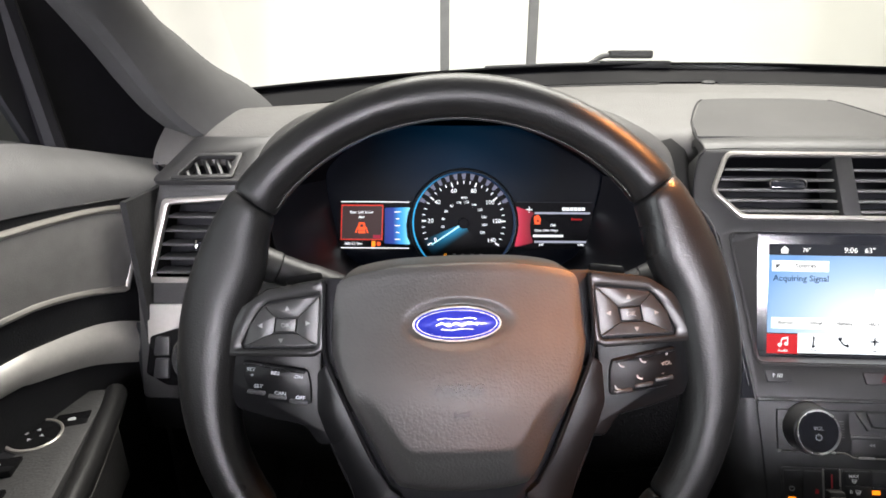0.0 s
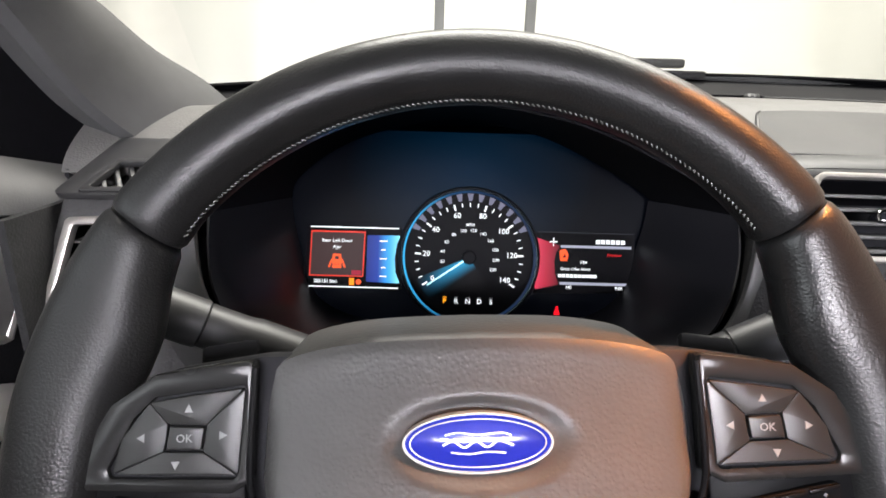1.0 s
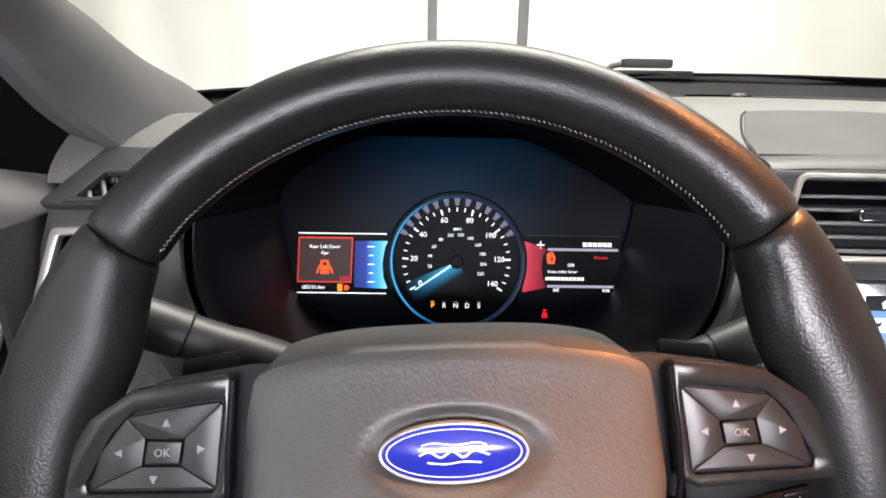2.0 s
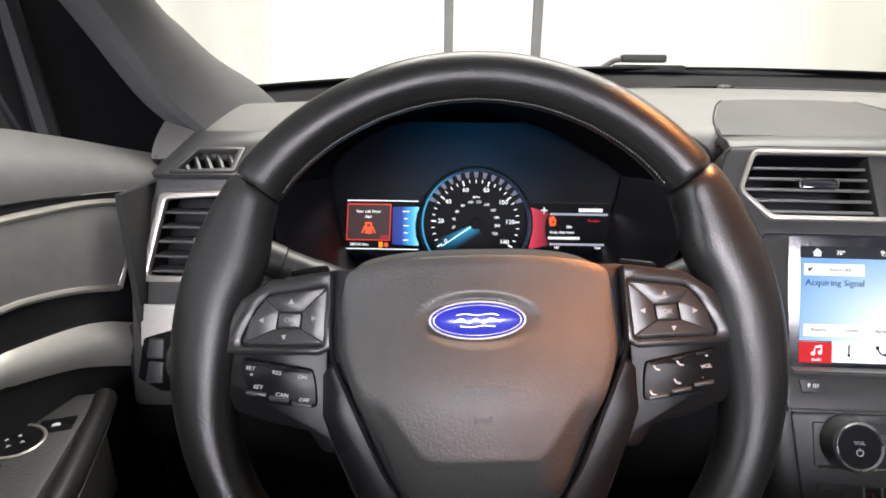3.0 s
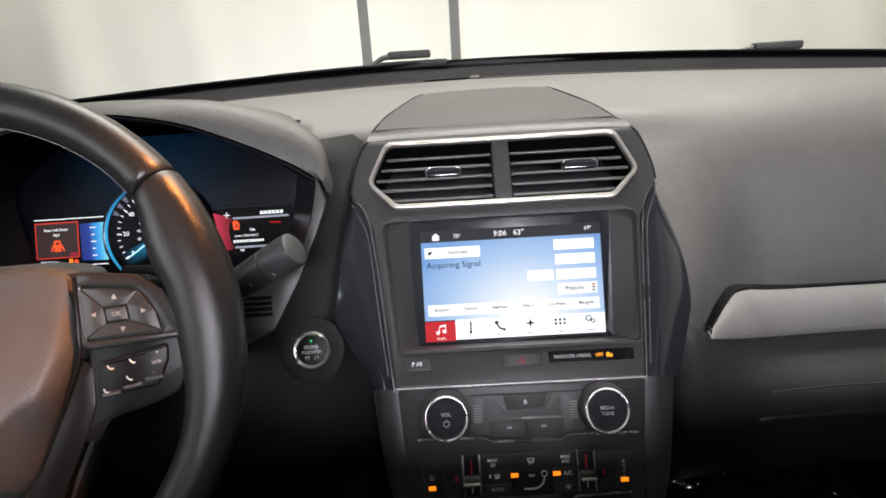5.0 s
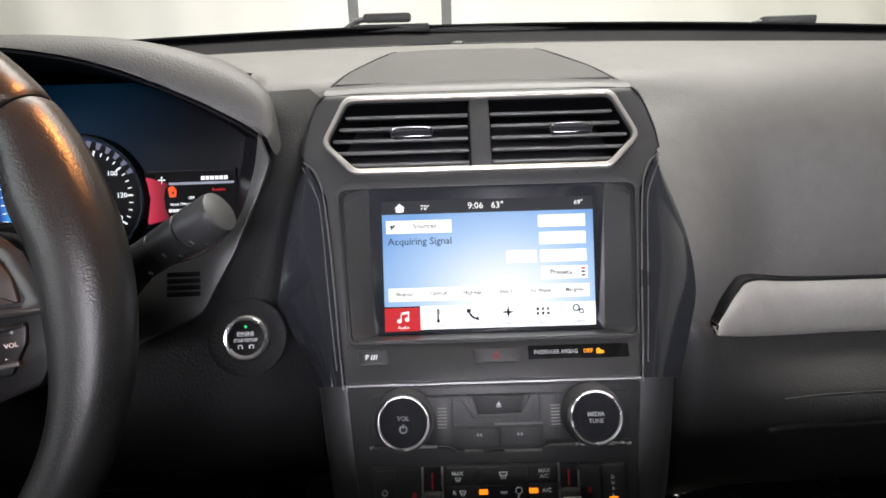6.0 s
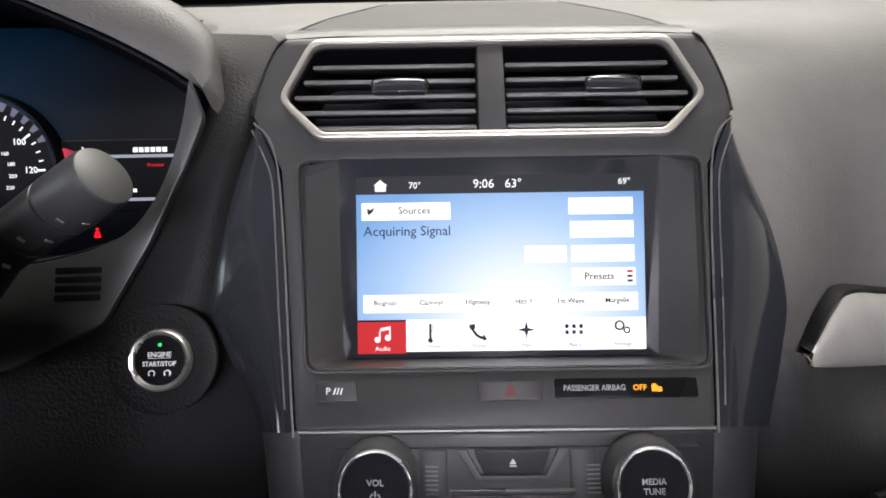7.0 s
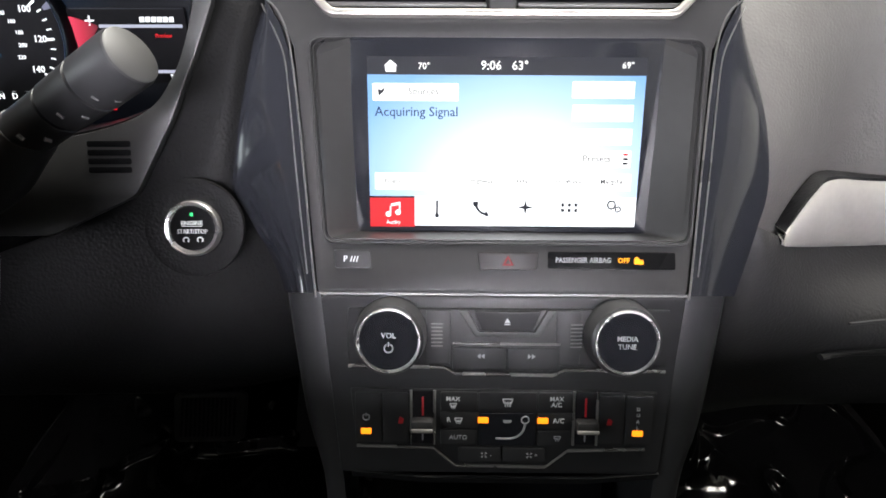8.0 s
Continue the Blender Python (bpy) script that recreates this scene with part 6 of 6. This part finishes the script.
    for x, y in ((-0.0148, 0.0072), (0.0218, 0.0072), (-0.0868, -0.0005), (0.0800, -0.0005)):
        part("indicator_lamp", plate([box2(x - 0.0032, y - 0.0018, x + 0.0032, y + 0.0018, 0.0005)], z - 0.0005, z + 0.0005, 0.0002), G_AMBER, c, "lit amber indicator")
    part("power_symbol", merged(tube([(0.0020 * math.sin(q), 0.0020 * math.cos(q), 0) for q in np.linspace(0.5, 5.78, 14)], 0.0004, 5), tube([(0, 0.0006, 0), (0, 0.0026, 0)], 0.0004, 5)), M_DIMPRINT, c, m=pose(-0.0868, 0.0085, z))
    for x in (-0.0655, 0.0625):
        part("heat_symbol", plate([rpoly([(-0.0018, -0.002), (0.0014, -0.002), (0.002, 0.001), (-0.0006, 0.0026)], 0.0005)], 0, 0.0002, 0), M_REDPRINT, c, "red seat-heat symbol", m=pose(x, 0.0065, z))
    # sliding temperature levers
    for x in (-0.0520, 0.0480):
        sl = part("temperature_slider", plate([box2(x - 0.0065, -0.0085, x + 0.0065, 0.0255, 0.001)], -0.001, 0.0020, 0.0004), M_BLACK, p, "black temperature slider with chrome edges")
        for dx in (-0.0072, 0.0072):
            part("slider_edge", tube([(x + dx, -0.009, 0.0018), (x + dx, 0.0258, 0.0018)], 0.0009, 6), M_BRUSHED, sl)
        part("slider_scale", plate([box2(x - 0.0006, 0.0095, x + 0.0006, 0.0215, 0.0003)], 0.0019, 0.0023, 0), M_REDPRINT, sl, "red scale line")
        part("slider_scale", plate([box2(x - 0.0005, -0.0065, x + 0.0005, -0.0010, 0.0003)], 0.0019, 0.0023, 0), M_DIMPRINT, sl)
        part("slider_knob", block(x - 0.0068, 0.0010, 0.0015, x + 0.0068, 0.0092, 0.0105, 0.002), M_TRIM, sl, "grey slider knob")
        part("slider_lip", block(x - 0.0066, 0.0022, 0.0098, x + 0.0066, 0.0046, 0.0112, 0.0006), M_SILVER, sl)
    # storage bin and console below
    bin_ = thing("console_bin", "dark open bin at the foot of the centre stack", "console", B_FACE)
    rows = [[(-0.097, y, z), (-0.05, y - 0.004, z), (0.05, y - 0.004, z), (0.096, y, z)] for y, z in ((-0.0285, 0.0), (-0.034, -0.004), (-0.036, -0.12))]
    part("roof", thick(mesh_grid(rows), 0.002), M_KNEE, bin_)
    part("back", block(-0.097, -0.20, -0.125, 0.097, -0.03, -0.12, 0), M_BLACK, bin_)
    part("floor", block(-0.097, -0.20, -0.12, 0.097, -0.19, 0.06, 0.002), M_KNEE, bin_)


control_panel()


def start_button():
    b = thing("start_button", "round engine start button with a chrome ring", "start button", fr(0.2143, 0.4513, 1.0325, 24.2) @ Matrix.Scale(0.88, 4))
    part("bezel", lathe([(0.0338, -0.002), (0.0335, 0.0012), (0.0320, 0.0018), (0.0240, 0.0008), (0.0200, 0.0004), (0.0185, 0.002)], 56), M_BRIDGE_SHADED, b, "dark round bezel")
    part("ring", lathe([(0.0192, 0.0), (0.0190, 0.0045), (0.0178, 0.0062), (0.0160, 0.0056), (0.0152, 0.0040)], 56), M_BRUSHED, b, "chrome ring")
    part("face", lathe([(0.0154, 0.0030), (0.0150, 0.0042), (0, 0.0046)], 48), M_LEG, b, "satin black face")
    letters("ENGINE", 0.0029, 0, 0.0035, 0.0047, M_PRINT, b)
    bars(-0.0070, 0.0013, 0.0070, 0.0016, 0.0048, M_PRINT, b, name="rule")
    letters("START/STOP", 0.0029, 0, -0.0022, 0.0047, M_PRINT, b, stretch=0.88)
    for x in (-0.0045, 0.0050):
        part("symbol", tube([(x + 0.0018 * math.sin(q), -0.0078 + 0.0018 * math.cos(q), 0.0048) for q in np.linspace(-2.4, 2.4, 14)], 0.0004, 5), M_PRINT, b)
    part("lamp", lathe([(0.0012, 0.0046), (0.0010, 0.0052), (0, 0.0053)], 16), G_GREEN, b, "green lamp", m=pose(0, 0.0095, 0))


start_button()


# ---- driver's door ----
def driver_door():
    door = thing("driver_door", "grey and black driver's door panel with silver trim and window switches", "car door", OUTWARD @ pose(0, 0, 0.0065))
    o = Vector((-0.30, 0.53, 0))
    d = Vector((-0.1772, -0.9842, 0))
    nrm = Vector((0.9842, -0.1772, 0))

    def D(s, z, out=0.0):
        return o + d * s + nrm * out + Vector((0, 0, z))

    def band(name, top, bottom, out, material, label, t=0.004, n=7, bulge=0.0):
        a, b = spline([(s, z, 0) for s, z in top], 8), spline([(s, z, 0) for s, z in bottom], 8)
        k = min(len(a), len(b))
        rows = []
        for i in range(k):
            row = []
            for j in range(n):
                w = j / (n - 1)
                s, z = a[i].x + (b[i].x - a[i].x) * w, a[i].y + (b[i].y - a[i].y) * w
                row.append(D(s, z, (out if isinstance(out, float) else out[0] + (out[1] - out[0]) * w) + bulge * math.sin(math.pi * w)))
            rows.append(row)
        return part(name, thick(mesh_grid(rows), t), material, door, label)
    belt = [(-0.045, 1.180), (0.01, 1.195), (0.07, 1.211), (0.133, 1.223), (0.30, 1.235), (0.60, 1.24)]
    seam = [(-0.008, 1.150), (0.03, 1.158), (0.084, 1.165), (0.148, 1.171), (0.30, 1.178), (0.60, 1.18)]
    band("upper_panel", belt, seam, (-0.012, 0.010), M_DOOR, "grey soft upper door panel", bulge=0.010)
    band("window_ledge", [(s, z + 0.004) for s, z in belt[1:]], [(s, z - 0.001) for s, z in belt[1:]], (-0.06, -0.012), M_RUBBER, "black seal along the window")
    panel_t = [(-0.012, 1.150), (0.03, 1.157), (0.084, 1.1635), (0.148, 1.170), (0.30, 1.177), (0.60, 1.18)]
    panel_b = [(0.055, 0.40), (0.085, 0.40), (0.13, 0.40), (0.19, 0.40), (0.34, 0.40), (0.60, 0.40)]
    band("lower_panel", panel_t, panel_b, (0.004, 0.0), M_KNEE, "black lower door panel", n=14)
    it = [(0.012, 1.143), (0.04, 1.150), (0.074, 1.1555), (0.113, 1.1585), (0.152, 1.160), (0.32, 1.165), (0.55, 1.16)]
    ib = [(0.050, 1.073), (0.070, 1.080), (0.094, 1.0875), (0.132, 1.0955), (0.171, 1.098), (0.34, 1.10), (0.55, 1.10)]
    band("insert", it, ib, 0.006, M_INSERT, "dark cloth insert", bulge=0.002)
    line = [D(p.x, p.y, 0.0095) for p in spline([(s, z, 0) for s, z in it[::-1]], 6)] + [D(p.x, p.y, 0.0095) for p in spline([(s, z, 0) for s, z in ib], 6)]
    part("insert_frame", tube(line, 0.0032, 8), M_RING, door, "satin silver line round the insert")
    st = [(0.042, 1.034), (0.07, 1.048), (0.102, 1.058), (0.152, 1.0655), (0.181, 1.067), (0.34, 1.07), (0.55, 1.07)]
    sb = [(0.055, 0.995), (0.082, 1.010), (0.112, 1.024), (0.16, 1.0385), (0.188, 1.043), (0.34, 1.048), (0.55, 1.05)]
    band("silver_band", st, sb, 0.010, M_SILVER, "brushed silver door trim band", bulge=0.006)
    # dark end of the door against the dashboard
    rows = [[D(-0.05, z, 0.0), D(-0.03 + 0.070 * smooth(1.16, 1.0, z), z, 0.0)] for z in (1.18, 1.14, 1.10, 1.05, 1.0, 0.95, 0.9, 0.4)]
    part("door_edge", thick(mesh_grid(rows), 0.004), M_BLACK, door, "black gap beside the dashboard")
    # armrest with switches
    top = [(-0.297, 0.424), (-0.329, 0.417), (-0.350, 0.390), (-0.365, 0.33), (-0.39, 0.16), (-0.40, -0.10), (-0.24, -0.10), (-0.238, 0.16), (-0.256, 0.28)]
    arm = part("armrest", plate([rpoly(top, 0.006)], 0.90, 0.999, 0.003), M_GLOVE, door, "dark armrest with the switch panel")
    bol = spline([(-0.294, 0.425, 0.992), (-0.279, 0.385, 0.991), (-0.246, 0.28, 0.990), (-0.226, 0.16, 0.990), (-0.228, -0.10, 0.99)], 8)
    part("bolster", tube(bol, 0.0092, 16, flat=1.15), M_LEATHER, arm, "black leather bolster along the armrest")
    part("stitching", tube([p + Vector((0.0090, -0.002, -0.004)) for p in bol], 0.0008, 5), M_STITCH, arm)
    kn = part("mirror_knob", lathe([(0.0176, 0.0), (0.0174, 0.0020), (0.0166, 0.0028), (0.010, 0.0022), (0, 0.0020)], 40), M_LEG, arm, "round mirror control knob", m=pose(-0.318, 0.356, 0.9985, 0, 6, 0))
    part("knob_ring", lathe([(0.0202, 0.0), (0.0200, 0.0026), (0.0190, 0.0034), (0.0178, 0.0028), (0.0177, 0.0)], 40), M_RING, kn, "chrome ring")
    for k in range(4):
        q = math.pi / 2 * k
        part("knob_plate", plate([[(0.026 * math.cos(q), 0.024 * math.sin(q) - 0.004) for q in np.linspace(0, 6.2832, 36, endpoint=False)]], -0.0006, 0.0006, 0.0002), M_BLACK, kn, "black oval base") if k == 0 else None
        part("arrow", plate([[(-0.0015, -0.0011), (0.0015, -0.0011), (0, 0.0018)]], 0.0021, 0.0026, 0), M_DIMPRINT, kn, m=pose(0.0062 * math.cos(q), 0.0062 * math.sin(q), 0, 0, 0, math.degrees(q) - 90))
    for x, y, q in ((-0.336, 0.382, 20), (-0.302, 0.378, 20), (-0.318, 0.318, 15), (-0.305, 0.285, 15), (-0.335, 0.285, 15), (-0.30, 0.25, 12)):
        big = y < 0.35
        sw = part("window_switch", block(-0.013, -0.010, 0, 0.013, 0.010, 0.006 if big else 0.0022, 0.001), M_LEG, arm, "dark window switch", m=pose(x, y, 0.997, -8 if big else 0, 0, q))
        part("switch_symbol", plate([rpoly([(-0.0030, -0.002), (0.0028, -0.002), (0.0028, 0.0008), (0.0006, 0.0024), (-0.0030, 0.0018)], 0.0007)], 0.0, 0.0004, 0), M_DIMPRINT, sw, m=pose(0, 0, 0.006 if big else 0.0022))
    # sail panel, frame and glass above the belt
    o2 = lambda s, z, out=0.0: D(s, z, out - 0.05)
    sail = [o2(-0.14, 1.16), o2(0.062, 1.203), o2(0.10, 1.30), o2(0.13, 1.44), o2(0.06, 1.435), o2(-0.02, 1.40), o2(-0.10, 1.31), o2(-0.14, 1.25)]
    bm = bmesh.new()
    bm.faces.new([bm.verts.new(p) for p in sail])
    part("sail_panel", thick(bm, 0.01), M_BLACK, door, "black sail panel behind the mirror")
    gl = part("door_glass", mesh_grid([[D(s, z, -0.045) for s in (0.045, 0.2, 0.4, 0.62)] for z in (1.19, 1.4, 1.62)]), M_SIDEGLASS, door, "tinted door glass")
    gl.visible_shadow = False
    part("frame_post", tube([D(0.048, 1.20, -0.035), D(0.060, 1.40, -0.05), D(0.12, 1.60, -0.06)], 0.010, 8), M_BLACK, door, "black window frame post")
    return door


driver_door()
rows = [[(1.13, y, z) for y in np.linspace(0.62, -1.9, 8)] for z in (0.40, 0.9, 1.22)]
tagged(part("door_passenger", thick(mesh_grid(rows), 0.03), M_KNEE), "plain inner side of the passenger's door", "car door", kind="structure")
rows = [[(-0.41, y, z) for y in np.linspace(0.56, -1.9, 8)] for z in (0.40, 0.9, 1.15)]
tagged(part("door_sill_panel", thick(mesh_grid(rows), 0.02), M_KNEE), "dark lower cabin side", "car door", kind="structure")


# ---- footwell ----
def pedals():
    p = thing("brake_pedal", "black ribbed rubber brake pedal", "pedal", fr(0.012, 0.75, 0.532, 38))
    part("pad", plate([rpoly([(-0.052, -0.036), (0.052, -0.036), (0.056, 0.038), (-0.056, 0.038)], 0.012)], -0.012, 0.004, 0.003), M_RUBBER, p)
    for k in range(13):
        x = -0.040 + 0.0066 * k
        part("rib", block(x - 0.0016, -0.028, 0.003, x + 0.0016, 0.030, 0.0075, 0.001), M_KNEE, p)
    part("arm", tube(spline([(0.02, 0.0, -0.012), (0.035, 0.06, -0.04), (0.03, 0.18, -0.02), (0.03, 0.30, 0.05)], 6), 0.008, 8), M_RUBBER, p)
    q = thing("accelerator_pedal", "narrow black rubber accelerator pedal", "pedal", fr(0.155, 0.82, 0.50, 42))
    part("pad", plate([rpoly([(-0.028, -0.08), (0.026, -0.08), (0.022, 0.06), (-0.024, 0.06)], 0.01)], -0.01, 0.004, 0.003), M_RUBBER, q)


pedals()


def film(x0, x1, y0, y1, z, seed, name_label, folds=()):
    """A thin sheet over the floor; each fold is a pinched ridge from one point of the plan to another."""
    rnd = random.Random(seed)
    n = 210
    rows = []
    for i in range(n):
        row = []
        for j in range(n):
            x, y = x0 + (x1 - x0) * i / (n - 1), y0 + (y1 - y0) * j / (n - 1)
            # nearly flat sheet with narrow pinched creases
            h = 0.010 * noise.noise(Vector((x * 3.1 + seed, y * 3.4, 0.3)))
            for f, a, w, q in ((4.2, 0.0150, 0.030, 1.7), (7.5, 0.0130, 0.046, 5.1), (11.0, 0.0100, 0.066, 9.3)):
                n0 = noise.noise(Vector((x * f + seed, y * f * 0.7 + 0.8 * x, q)))
                gate = noise.noise(Vector((x * 2.3, y * 2.9, seed + q)))
                h += a * math.exp(-(n0 / w) ** 2) * smooth(-0.35, 0.05, gate)
            for ax, ay, bx, by in folds:
                along = min(max(((x - ax) * (bx - ax) + (y - ay) * (by - ay)) / ((bx - ax) ** 2 + (by - ay) ** 2), -0.15), 1.15)
                off = math.hypot(x - ax - (bx - ax) * along, y - ay - (by - ay) * along) + 0.003 * noise.noise(Vector((x * 30, y * 30, seed)))
                h += 0.018 * math.exp(-(off / 0.0085) ** 2)
            h += 0.030 + 0.004 * noise.noise(Vector((x * 21.0, y * 17.0, seed + 2.2)))
            row.append((x + rnd.uniform(-0.0003, 0.0003), y + rnd.uniform(-0.0003, 0.0003), z + h))
        rows.append(row)
    ob = part("floor_film", thick(mesh_grid(rows), 0.0006), M_FILM, angle=25)
    tagged(ob, name_label, "plastic film", group="protective floor films")


film(-0.30, 0.26, 0.35, 0.95, 0.405, 3, "crumpled shiny dark protective film on the footwell floor",
     ((-0.15, 0.895, -0.163, 0.85), (-0.163, 0.85, -0.215, 0.842), (-0.149, 0.816, -0.119, 0.80), (-0.089, 0.816, -0.008, 0.777), (-0.008, 0.766, 0.125, 0.777), (0.125, 0.777, 0.11, 0.80), (-0.245, 0.687, -0.163, 0.71), (0.20, 0.721, 0.244, 0.687)))
film(0.56, 1.10, 0.35, 0.95, 0.405, 8, "crumpled shiny dark protective film on the passenger footwell")
